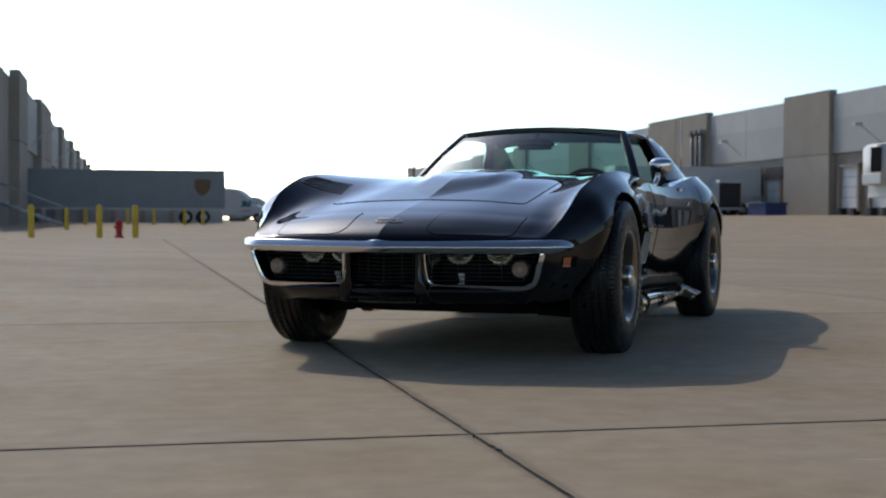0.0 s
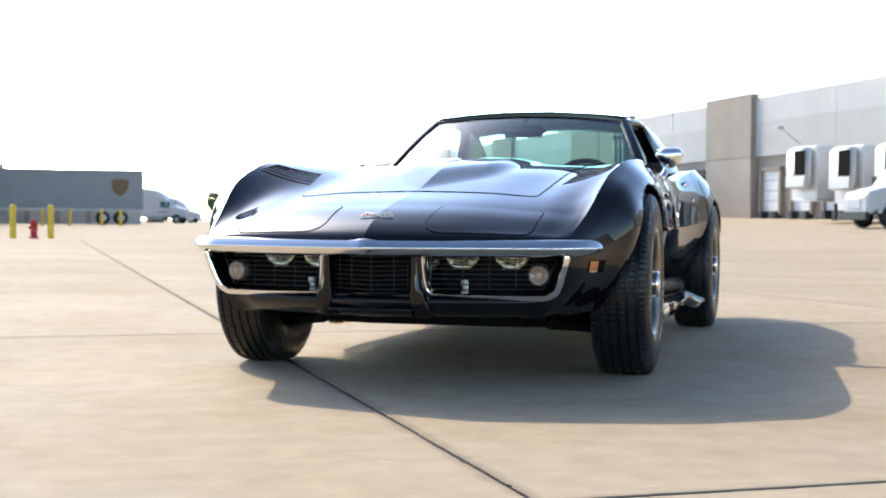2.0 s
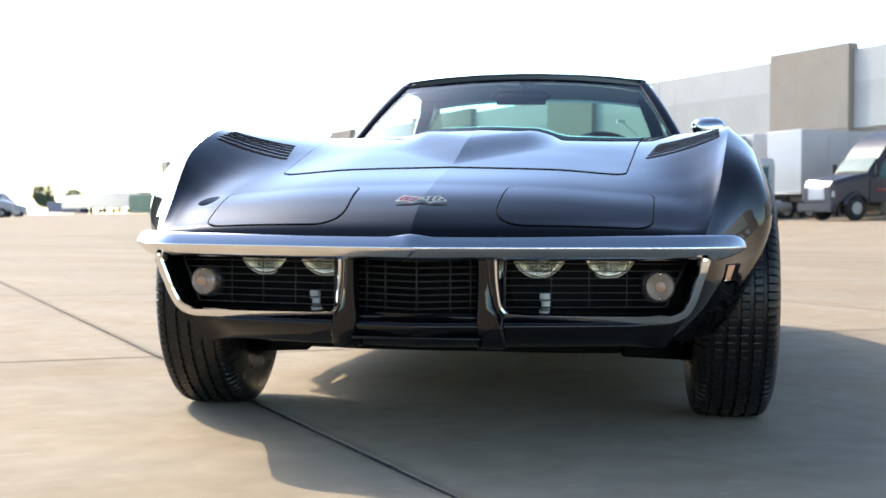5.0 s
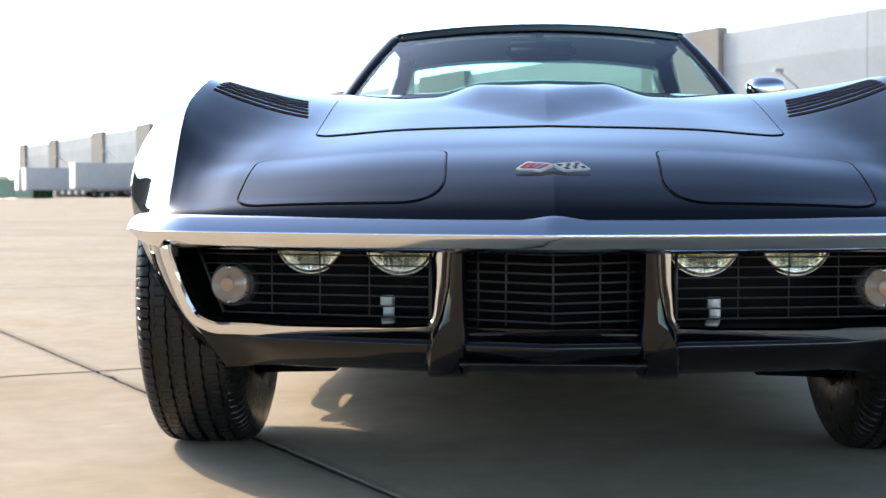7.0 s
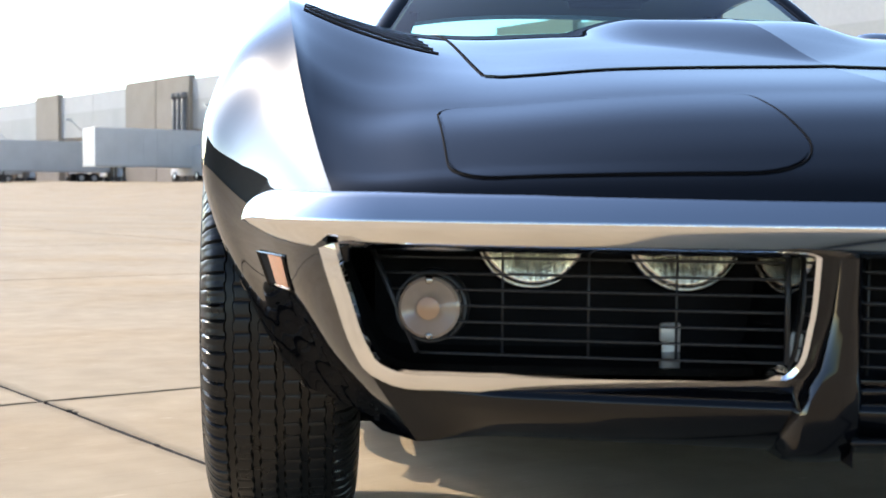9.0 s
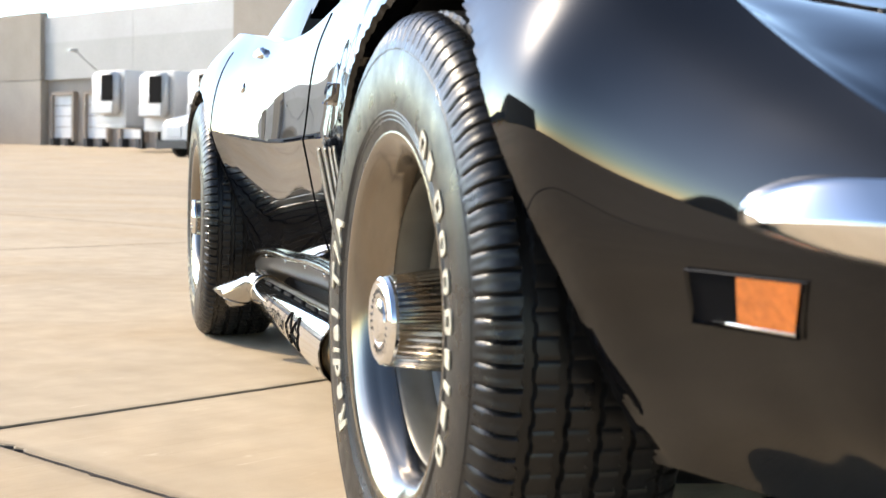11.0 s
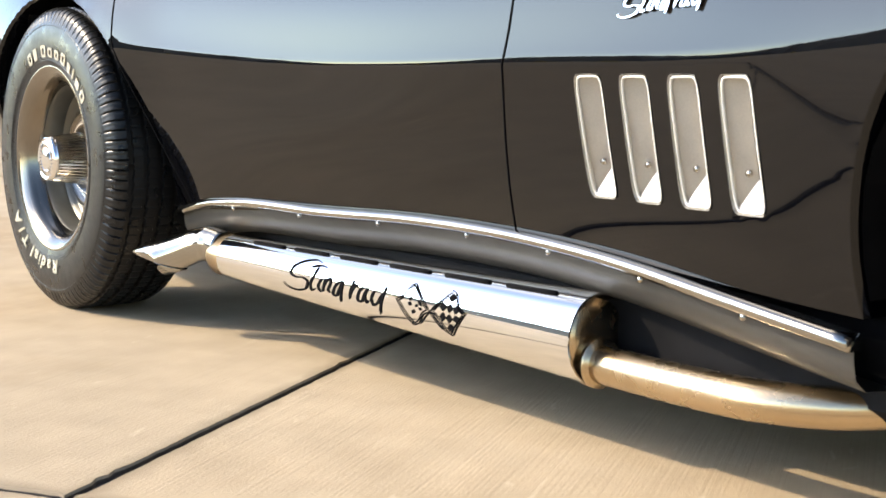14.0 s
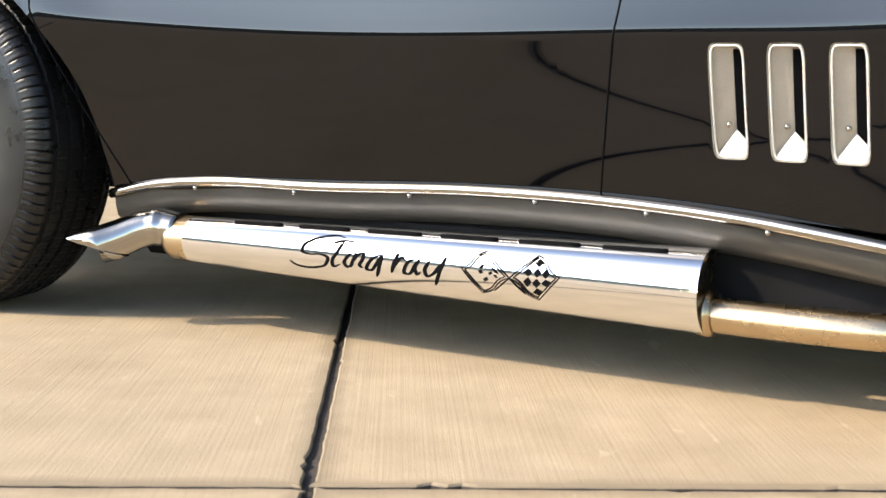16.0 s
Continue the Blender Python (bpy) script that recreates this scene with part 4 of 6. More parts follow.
    bmesh.ops.transform(b, matrix=pose(s * (x_side(1.86, 0.76) - 0.012), 1.86, 0.765, 0, s * 25, 0), verts=b.verts)
    part("door_handle", b, CHROME, car)
    b = lathe([(0.004, 0), (0.004, 0.012), (0, 0.014)], 16)
    bmesh.ops.transform(b, matrix=pose(s * (x_side(1.92, 0.69)), 1.92, 0.69, 0, 0, 0 if s > 0 else 180), verts=b.verts)
    part("door_lock", b, CHROME, car)
    # sharp character line on the door
    if s > 0:
        mx, my, mz = s * 0.728, 1.36, 0.890
        head = bmesh.new()
        bmesh.ops.create_uvsphere(head, u_segments=24, v_segments=16, radius=1)
        for v in head.verts:
            x, y, z = v.co
            flat = 0.010 if y > 0 else 0.055
            wide = 0.064 if z > 0 else 0.064 + 0.040 * z
            v.co = Vector((mx + wide * math.copysign(abs(x) ** 0.75, x) - 0.010 * min(0, z), my + y * flat, mz + 0.004 + (0.040 if z > 0 else 0.060) * math.copysign(abs(z) ** 0.7, z)))
        mir = part("wing_mirror", head, CHROME, car, "chrome wing mirror on a stalk")
        part("mirror_stalk", tube(path3([(mx - 0.01, my, mz - 0.02), (mx - 0.015, my - 0.03, mz - 0.07), (mx - 0.03, my - 0.07, 0.78)], 10), lambda t: 0.011 + 0.006 * t, 10), CHROME, mir)
    # rear bumper quarter
    rings = []
    for t in np.linspace(0, 1, 14):
        x = 0.40 + 0.36 * t
        y = 3.66 - 0.16 * t * t
        rings.append([Vector((s * x, y + a, 0.62 + b)) for a, b in ((0, -0.03), (0.02, -0.02), (0.022, 0.02), (0, 0.032))])
    part("rear_bumper", loft(rings), CHROME, car)
    # dark liners of the wheel openings
    for cy in (0.0, 2.489):
        rows = []
        for a in np.linspace(-0.12, math.pi + 0.12, 30):
            y, z = cy + ((0.425 if math.cos(a) > 0 else 0.395) if cy < 1 else 0.395) * math.cos(a), 0.335 + 0.375 * math.sin(a)
            xo = min(0.79, x_side(y, z) - 0.008)
            rows.append([Vector((s * xo, y, z)), Vector((s * 0.45, y, z))])
        lb = grid_bm(rows)
        lb.faces.new([lb.verts.new((s * 0.46, cy + 0.40 * math.cos(a), 0.335 + 0.345 * math.sin(a))) for a in np.linspace(-0.12, math.pi + 0.12, 30)])
        part("wheel_liner", lb, CAVITY, car, smooth=False)

# thin mast aerial on the rear wing
mast = part("aerial", tube([(0.54, 3.10, 0.84), (0.545, 3.10, 1.05), (0.54, 3.10, 1.26)], 0.0028, 6), STEEL, car, "thin steel mast aerial")
part("aerial_base", lathe([(0.02, 0.0), (0.018, 0.012), (0.0, 0.018)], 14), CHROME, mast).matrix_basis = pose(0.54, 3.10, 0.838, 0, -90, 0)

# floor pan and chassis that close the underside
ub2 = box(-0.62, 0.62, 0.42, 2.05, 0.145, 0.26, 0.02)
part("floor_pan", merge(ub2, box(-0.5, 0.5, -0.44, 3.5, 0.24, 0.27, 0.01)), CAVITY, car, smooth=False)
part("crossmember", tube([(-0.62, 0.0, 0.20), (-0.3, 0.02, 0.19), (0.3, 0.02, 0.19), (0.62, 0, 0.20)], 0.03, 8), CAVITY, car)
for s in (1, -1):
    part("frame_rail", box(s * 0.605 - 0.05, s * 0.605 + 0.05, 0.40, 2.10, 0.125, 0.25, 0.02), CAVITY, car, smooth=False)
    part("control_arm", tube([(s * 0.45, -0.12, 0.19), (s * 0.66, 0.0, 0.17), (s * 0.45, 0.14, 0.19)], 0.022, 8), CAVITY, car)
part("front_crossmember", box(-0.46, 0.46, -0.26, -0.10, 0.20, 0.25, 0.02), CAVITY, car, smooth=False)
part("rear_axle", tube([(-0.65, 2.489, 0.30), (0.65, 2.489, 0.30)], 0.04, 8), CAVITY, car)
part("oil_pan", box(-0.30, 0.30, 0.05, 0.9, 0.16, 0.30, 0.03), CAVITY, car, smooth=False)

# ---- cabin ----
def wind(u, v):
    """Windscreen surface: u from -1 to 1 across, v from 0 at the cowl to 1 at the header."""
    w = 0.635 - 0.150 * v
    x = u * w
    y = 1.00 + 0.47 * v + (0.20 * (1 - 0.55 * v)) * u * u
    z = 0.822 + (1.112 - 0.822) * v - 0.022 * u * u * v + 0.02 * math.sin(math.pi * v) * 0.6
    return Vector((x, y, z))


part("windscreen", grid_bm([[wind(u, v) for u in np.linspace(-1, 1, 25)] for v in np.linspace(0, 1, 13)]), TINT, car, "green-tinted windscreen").visible_shadow = False
part("windscreen_header", tube([wind(u, 1) for u in np.linspace(-1, 1, 34)], 0.0115, 8), PAINT, car, "black windscreen header")
for s in (1, -1):
    rings = []
    for v in np.linspace(-0.10, 1.0, 16):
        edge_, in_ = wind(s, v), wind(s * (1 - 0.055 / (0.635 - 0.150 * v)), v)
        across = (edge_ - in_).normalized()
        along = (wind(s, v + 0.01) - edge_).normalized()
        front_ = across.cross(along) * s
        if front_.y > 0:
            front_ = -front_
        rings.append([edge_ + across * a + front_ * c for a, c in ((0.012, -0.012), (0.0125, -0.002), (0.007, 0.006), (-0.006, 0.010), (-0.020, 0.010), (-0.033, 0.006), (-0.038, 0.0), (-0.036, -0.016), (0.002, -0.022))])
    part("windscreen_pillar", loft(rings), PAINT, car, "black windscreen pillar")
part("windscreen_gasket", tube([wind(u, 0.01) for u in np.linspace(-1, 1, 30)], 0.010, 6), SEAM, car)
fr = [wind(u, v) + Vector((0, 0.012, -0.004)) for u, v in [(-0.965, v) for v in np.linspace(0, 0.95, 10)] + [(u, 0.95) for u in np.linspace(-0.95, 0.95, 24)] + [(0.965, v) for v in np.linspace(0.95, 0, 10)]]
part("pillar_trim", tube(fr, 0.013, 6), LEATHER, car)


def roof(u, y):
    t = (y - 1.46) / 0.80
    w = 0.485 + 0.02 * math.sin(math.pi * min(1, max(0, t)))
    z = 1.120 + 0.030 * math.sin(math.pi * min(1.0, max(0, t * 0.85 + 0.08))) - 0.012
    return Vector((u * w, y + 0.08 * u * u * (1 - t), z - 0.034 * abs(u) ** 2.6))


rr = [[roof(u, y) for u in np.linspace(-1, 1, 25)] for y in np.linspace(1.445, 2.30, 18)]
rb = grid_bm(rr)
ex = bmesh.ops.extrude_face_region(rb, geom=rb.faces[:])
for v in [g for g in ex["geom"] if isinstance(g, bmesh.types.BMVert)]:
    v.co.z -= 0.03
bmesh.ops.recalc_face_normals(rb, faces=rb.faces)
part("headliner", grid_bm([[roof(u * 0.96, y) + Vector((0, 0, -0.036)) for u in np.linspace(-1, 1, 13)] for y in np.linspace(1.47, 2.21, 8)]), LEATHER, car)
roof_ob = sharpen(part("roof_panel", rb, PAINT, car, "black lift-off roof panels"), 40)
part("roof_bar", box(-0.022, 0.022, 1.50, 2.26, 1.105, 1.121, 0.005), LEATHER, car)
for s in (1, -1):
    # rear pillar that sweeps down to the deck
    rings = []
    for y, xo, zt, xf, zb_ in ((2.05, 0.492, 1.106, 0.500, 1.085), (2.13, 0.497, 1.106, 0.525, 1.02), (2.20, 0.503, 1.104, 0.575, 0.90), (2.27, 0.510, 1.100, 0.610, 0.82), (2.42, 0.528, 1.070, 0.635, 0.82), (2.65, 0.555, 0.995, 0.650, 0.82), (2.9, 0.575, 0.91, 0.650, 0.82), (3.1, 0.58, 0.838, 0.640, 0.81)):
        rings.append([Vector((s * a, y, z)) for a, z in ((xf - 0.058, zb_), (xo - 0.048, zt - 0.025), (xo - 0.030, zt - 0.002), (xo - 0.008, zt - 0.006), (xo + 0.010, zt - 0.022), ((xo + xf) / 2 + 0.014, (zt + zb_) / 2), (xf, zb_))])
    sharpen(part("rear_pillar", loft(rings), PAINT, car), 50)
    # cabin side wall and sill of the side window
    rows = [[Vector((s * 0.565, y, 0.80)), Vector((s * 0.60, y, 0.79)), Vector((s * 0.655, y, 0.795))] for y in np.linspace(1.0, 2.2, 12)]
    part("door_top", grid_bm(rows), LEATHER, car)
    rail = [roof(s * 1.0, y) + Vector((0, 0, -0.014)) for y in np.linspace(1.50, 2.12, 12)]
    part("roof_rail", tube(rail, 0.013, 8), PAINT, car)
    rows = [[Vector((s * 0.60, y, 0.80)), Vector((s * 0.60, y, 0.28))] for y in (0.95, 2.25)]
    part("door_card", grid_bm(rows), LEATHER, car, smooth=False)
# rear bulkhead with the upright rear window
def even_ring(poly, n):
    """n points evenly round a closed plan outline, from the middle of its lower side."""
    pts = [Vector((p.x, p.y)) for p in poly]
    low = min(p.y for p in pts)
    k = max((i for i in range(len(pts)) if abs(pts[i].y - low) < 1e-3), key=lambda i: -abs((pts[i].x + pts[(i + 1) % len(pts)].x) / 2) + (0 if abs(pts[(i + 1) % len(pts)].y - low) < 1e-3 else -9))
    start = Vector((0, low))
    ring = [start] + pts[k + 1:] + pts[:k + 1] + [start]
    acc = np.concatenate([[0], np.cumsum([(b - a).length for a, b in zip(ring, ring[1:])])])
    f = np.linspace(0, acc[-1], n, endpoint=False)
    return [Vector((float(np.interp(v, acc, [q.x for q in ring])), float(np.interp(v, acc, [q.y for q in ring])))) for v in f]


bkb = bmesh.new()
o = even_ring(rounded([(-0.62, 0.55), (0.62, 0.55), (0.605, 0.84), (0.495, 1.112), (-0.495, 1.112), (-0.605, 0.84)], 0.02, 6), 96)
n_ = even_ring(rounded([(-0.520, 0.82), (0.520, 0.82), (0.478, 1.095), (-0.478, 1.095)], [0.03, 0.03, 0.13, 0.13], 9), 96)
loft([[Vector((p.x, 2.20, p.y)) for p in n_], [Vector((p.x, 2.235, p.y)) for p in n_]], True, False, bkb)
grid_bm([[Vector((p.x, 2.20, p.y)) for p in edge_] for edge_ in (o + o[:1], n_ + n_[:1])], bkb)
part("rear_bulkhead", bkb, LEATHER, car, smooth=False)
gb = bmesh.new()
gb.faces.new([gb.verts.new((p.x, 2.225, p.y)) for p in n_])
part("rear_window", gb, TINT, car, "upright green-tinted rear window", smooth=False).visible_shadow = False
# dash, seats, wheel, mirror
rows = []
for x in np.linspace(-0.60, 0.60, 31):
    hump = 0.012 * math.exp(-((abs(x) - 0.33) / 0.12) ** 2)
    rows.append([Vector((x, y, z + hump)) for y, z in ((1.02 + 0.18 * (x / 0.6) ** 2, 0.815), (1.14, 0.826), (1.28, 0.818), (1.32, 0.79), (1.33, 0.70), (1.30, 0.50))])
part("dashboard", grid_bm(rows), LEATHER, car, "black padded dashboard")
for s in (1, -1):
    rings = []
    for z, w, d, y in ((0.30, 0.20, 0.05, 1.86), (0.45, 0.22, 0.06, 1.92), (0.62, 0.22, 0.06, 1.99), (0.76, 0.19, 0.055, 2.05), (0.825, 0.13, 0.04, 2.08)):
        rings.append([Vector((s * 0.32 + w * math.copysign(abs(math.cos(a)) ** 0.6, math.cos(a)), y + d * math.copysign(abs(math.sin(a)) ** 0.7, math.sin(a)), z)) for a in np.linspace(0, 2 * math.pi, 20, endpoint=False)])
    part("seat_back", loft(rings), LEATHER, car, "black vinyl bucket seat")
    part("seat_cushion", box(s * 0.32 - 0.22, s * 0.32 + 0.22, 1.38, 1.86, 0.30, 0.44, 0.05, seg=3), LEATHER, car)
sw = [Vector((0.32 + 0.185 * math.cos(a), 1.42 - 0.06 * math.sin(a), 0.700 + 0.172 * math.sin(a))) for a in np.linspace(0, 2 * math.pi, 40, endpoint=False)]
wheel_ = part("steering_wheel", tube(sw, 0.013, 8, closed=True), WOOD, car, "dark wood-rim steering wheel")
for a in (0.2, math.pi - 0.2, -math.pi / 2):
    part("spoke", tube([(0.32, 1.40, 0.725), (0.32 + 0.18 * math.cos(a), 1.42 - 0.06 * math.sin(a), 0.725 + 0.17 * math.sin(a))], 0.008, 6), STEEL, wheel_)
part("steering_column", tube([(0.32, 1.40, 0.725), (0.32, 1.15, 0.66)], 0.03, 10), LEATHER, car)
mb = box(-0.105, 0.125, 1.36, 1.385, 0.990, 1.052, 0.02, seg=3)
mirr = part("rear_view_mirror", mb, LEATHER, car, "black cabin mirror")
part("mirror_stem", tube([(0.01, 1.385, 1.04), (0.01, 1.45, 1.09)], 0.012, 8), STEEL, mirr)
# wipers under the hood's rear edge
for x0, x1 in ((-0.05, -0.45), (0.15, 0.50)):
    part("wiper", tube([wind(x0 / 0.6, 0.02) + Vector((0, -0.015, 0.006)), wind(x1 / 0.62, 0.03) + Vector((0, -0.01, 0.008))], 0.005, 6), SATIN, car)


# ---- wheels ----
def bend(b, radius, mid_angle, out_x, clockwise=True):
    """Wraps flat lettering round the sidewall (axis x)."""
    for v in b.verts:
        rr_ = radius + v.co.y
        a = mid_angle - v.co.x / radius
        bul = float(np.interp(rr_, [q[1] for q in SIDE], [q[0] for q in SIDE])) + out_x
        v.co = Vector((bul + v.co.z, rr_ * math.cos(a), rr_ * math.sin(a)))
    bmesh.ops.recalc_face_normals(b, faces=b.faces)
    return b


R = 0.343
SIDE = [(0.096, 0.192), (0.102, 0.200), (0.1055, 0.212), (0.1095, 0.238), (0.1105, 0.264), (0.1092, 0.284), (0.1076, 0.296), (0.1052, 0.3055)]
SHOULDER = [(0.1040, 0.3095), (0.1005, 0.3195), (0.0955, 0.3285), (0.0885, 0.3355), (0.079, 0.3395)]
GROOVES = [0.066, 0.033, 0.0, -0.033, -0.066]


def tyre_bm(n=800):
    """A tyre turned about x, with grooves round it and slots across its shoulders."""
    prof = [(x, r_, 0) for x, r_ in SIDE] + [(x, r_, 1) for x, r_ in SHOULDER]
    for g in GROOVES:
        prof += [(g + 0.0065, R - 0.6 * (g + 0.006) ** 2, 2), (g + 0.0045, R - 0.008, 0), (g - 0.0045, R - 0.008, 0), (g - 0.0065, R - 0.6 * (g - 0.006) ** 2, 2)]
    prof += [(-x, r_, k) for x, r_, k in [(x, r_, 1) for x, r_ in SHOULDER][::-1]] + [(-x, r_, 0) for x, r_ in SIDE[::-1]]
    bm = bmesh.new()
    rings = []
    for i in range(n):
        a = 2 * math.pi * i / n
        ring = []
        for x, r_, kind in prof:
            low = 0.005 if kind == 1 and i % 8 == 0 else 0.0012 if kind == 1 and i % 8 == 4 else 0.0014 if kind == 2 and i % 8 == 2 else 0.0
            zig = 0.0010 * (1 if (i // 5) % 2 else -1) if kind != 1 and r_ > R - 0.02 else 0.0
            ring.append(bm.verts.new((x + zig, (r_ - low) * math.cos(a), (r_ - low) * math.sin(a))))
        rings.append(ring)
    for i in range(n):
        p, q = rings[i], rings[(i + 1) % n]
        for j in range(len(prof) - 1):
            bm.faces.new((p[j], q[j], q[j + 1], p[j + 1]))
    bmesh.ops.recalc_face_normals(bm, faces=bm.faces)
    return bm


def make_wheel():
    rim = [(-0.095, 0.183), (-0.08, 0.170), (0.03, 0.1665), (0.055, 0.1675), (0.050, 0.163), (0.012, 0.161), (0.010, 0.157), (0.002, 0.152), (-0.004, 0.146), (-0.006, 0.128), (-0.002, 0.118), (0.006, 0.100), (0.010, 0.085), (0.010, 0.0)]
    hub = sharpen(part("wheel", lathe(rim, 72), RALLY, car, "silver five-slot wheel with chrome cap"), 40)
    tyre = sharpen(part("tyre", tyre_bm(), RUBBER, hub, "raised white-letter radial tyre"), 40)
    ring = [(0.056, 0.1665), (0.064, 0.1685), (0.074, 0.173), (0.080, 0.177), (0.086, 0.1785), (0.093, 0.186), (0.1000, 0.196), (0.1050, 0.206), (0.1045, 0.2125), (0.101, 0.2150), (0.095, 0.2155)]
    part("trim_ring", lathe(ring, 96), RIMSTEEL, hub, "polished trim ring")
    for k in range(5):
        a0 = k * 2 * math.pi / 5 + 0.3
        pts = [Vector((-0.0065, 0.138 * math.cos(a), 0.138 * math.sin(a))) for a in np.linspace(a0 - 0.19, a0 + 0.19, 8)]
        part("slot", tube(pts, 0.0085, 8), SEAM, hub)
    cap = part("hub_cap", lathe([(0.000, 0.114), (0.012, 0.1165), (0.022, 0.112), (0.026, 0.098), (0.022, 0.080), (0.022, 0.070), (0.028, 0.062), (0.036, 0.0585)], 64), CHROME, hub, "chrome centre cap")
    barrel = []
    for x, r_ in ((0.030, 0.0575), (0.034, 0.0575), (0.104, 0.0480), (0.107, 0.0475)):
        row = []
        for i in range(160):
            a = 2 * math.pi * i / 160
            dr = 0.0022 if (i % 4) < 2 else -0.0034
            if x in (0.030, 0.107):
                dr = -0.0018
            row.append(Vector((x, (r_ + dr) * math.cos(a), (r_ + dr) * math.sin(a))))
        barrel.append(row)
    sharpen(part("fluted_barrel", loft(barrel, True, False), STEEL, cap), 25)
    face = [(0.105, 0.049), (0.109, 0.0505), (0.114, 0.0485), (0.1165, 0.045), (0.1155, 0.0405), (0.116, 0.0395), (0.1155, 0.028), (0.114, 0.027), (0.114, 0.0255), (0.1165, 0.0245), (0.1185, 0.018), (0.1195, 0.008), (0.1197, 0.0)]
    sharpen(part("cap_face", lathe(face, 64), CHROME, cap), 30)
    for i in range(26):
        a = 2 * math.pi * i / 26
        if i in (9, 10, 22, 23):
            continue
        b = box(-0.0004, 0.0008, -0.0012, 0.0012, -0.0026, 0.0026)
        bmesh.ops.transform(b, matrix=Matrix.Rotation(a, 4, "X") @ pose(0.1155, 0, 0.0338), verts=b.verts)
        part("face_mark", b, SATIN, cap, smooth=False)
    for r_, x in ((0.2215, 0.1068), (0.2265, 0.1077), (0.231, 0.1084), (0.299, 0.1068)):
        rows = [(x, r_ - 0.0015), (x + 0.0012, r_), (x, r_ + 0.0015)]
        part("sidewall_ring", lathe(rows, 96), RUBBER, tyre)
    return hub, tyre


def lettering(tyre, mid_a, mid_b):
    """Raised white letters round the sidewall, one mesh a letter."""
    sized = []
    for ch in "Radial T/A":
        if ch == " ":
            sized.append((None, 0.018))
            continue
        b = text_bm(ch, 0.044, 0.0, 0.0010, 0.0006, 1.0, 0.0 if ch == "i" else 0.0010)
        x0, x1 = min(v.co.x for v in b.verts), max(v.co.x for v in b.verts)
        for v in b.verts:
            v.co.x, v.co.y = (v.co.x - x0) * 1.08 + 0.16 * v.co.y, v.co.y * 0.92
        sized.append((b, (x1 - x0) * 1.08 + 0.0085))
    x = -sum(w for _, w in sized) / 2
    for b, w in sized:
        if b:
            for v in b.verts:
                v.co.x += x
            part("white_letter", bend(b, 0.243, mid_a, 0.0008), LETTER, tyre, smooth=False)
        x += w
    # maker's mark as plain rings and bars of its lettering
    x = -0.215
    for w, tall, gap, hollow in ((0.022, 1, 0.012, 1), (0.020, 1, 0.026, 0), (0.026, 1, 0.014, 1), (0.024, 0.8, 0.014, 1), (0.024, 0.8, 0.014, 1), (0.024, 1, 0.014, 1), (0.018, 0.8, 0.014, 0), (0.009, 1, 0.014, 0), (0.022, 0.8, 0.014, 0), (0.024, 1, 0.014, 1)):
        h = 0.027 * tall
        if hollow:
            o = rounded([(x, -0.015), (x + w, -0.015), (x + w, -0.015 + h), (x, -0.015 + h)], 0.007, 5)
            c = Vector((x + w / 2, -0.015 + h / 2))
            i_ = [c + Vector(((p.x - c.x) * 0.45, (p.y - c.y) * 0.52)) for p in o]
            b = loft([[Vector((p.x, p.y, z)) for p in q] for q, z in ((o, 0.0), (o, 0.0014), (i_, 0.0014), (i_, 0.0))], True, False)
        else:
            b = box(x, x + w, -0.015, -0.015 + h, 0, 0.0014, 0.0012)
        part("white_block", bend(b, 0.243, mid_b, 0.0004), LETTER, tyre, smooth=False)
        x += w + gap


hub0, tyre0 = make_wheel()
lettering(tyre0, radians(186), radians(5))
spots = [(-0.735, 0.0, 180, 0), (0.735, 0.0, 0, 140), (-0.750, 2.489, 180, 60), (0.750, 2.489, 0, 200)]
for k, (x, y, rz, spin) in enumerate(spots):
    steer = 2.0 if y < 1 else 0.0
    m = pose(x, y, R - 0.003, 0, 0, rz + steer) @ Matrix.Rotation(radians(spin), 4, "X")
    if k == 0:
        hub0.matrix_basis = m
    else:
        copy_thing(hub0, m)

# ---- ground ----
ALONG = Vector((-math.sin(radians(33.0)), math.cos(radians(33.0)), 0))
ACROSS = Vector((ALONG.y, -ALONG.x, 0))


def at(s_, n_, z=0.0):
    """A place s_ metres down the yard and n_ metres to its right, from the car's front axle."""
    return ALONG * s_ + ACROSS * n_ + Vector((0, 0, z))


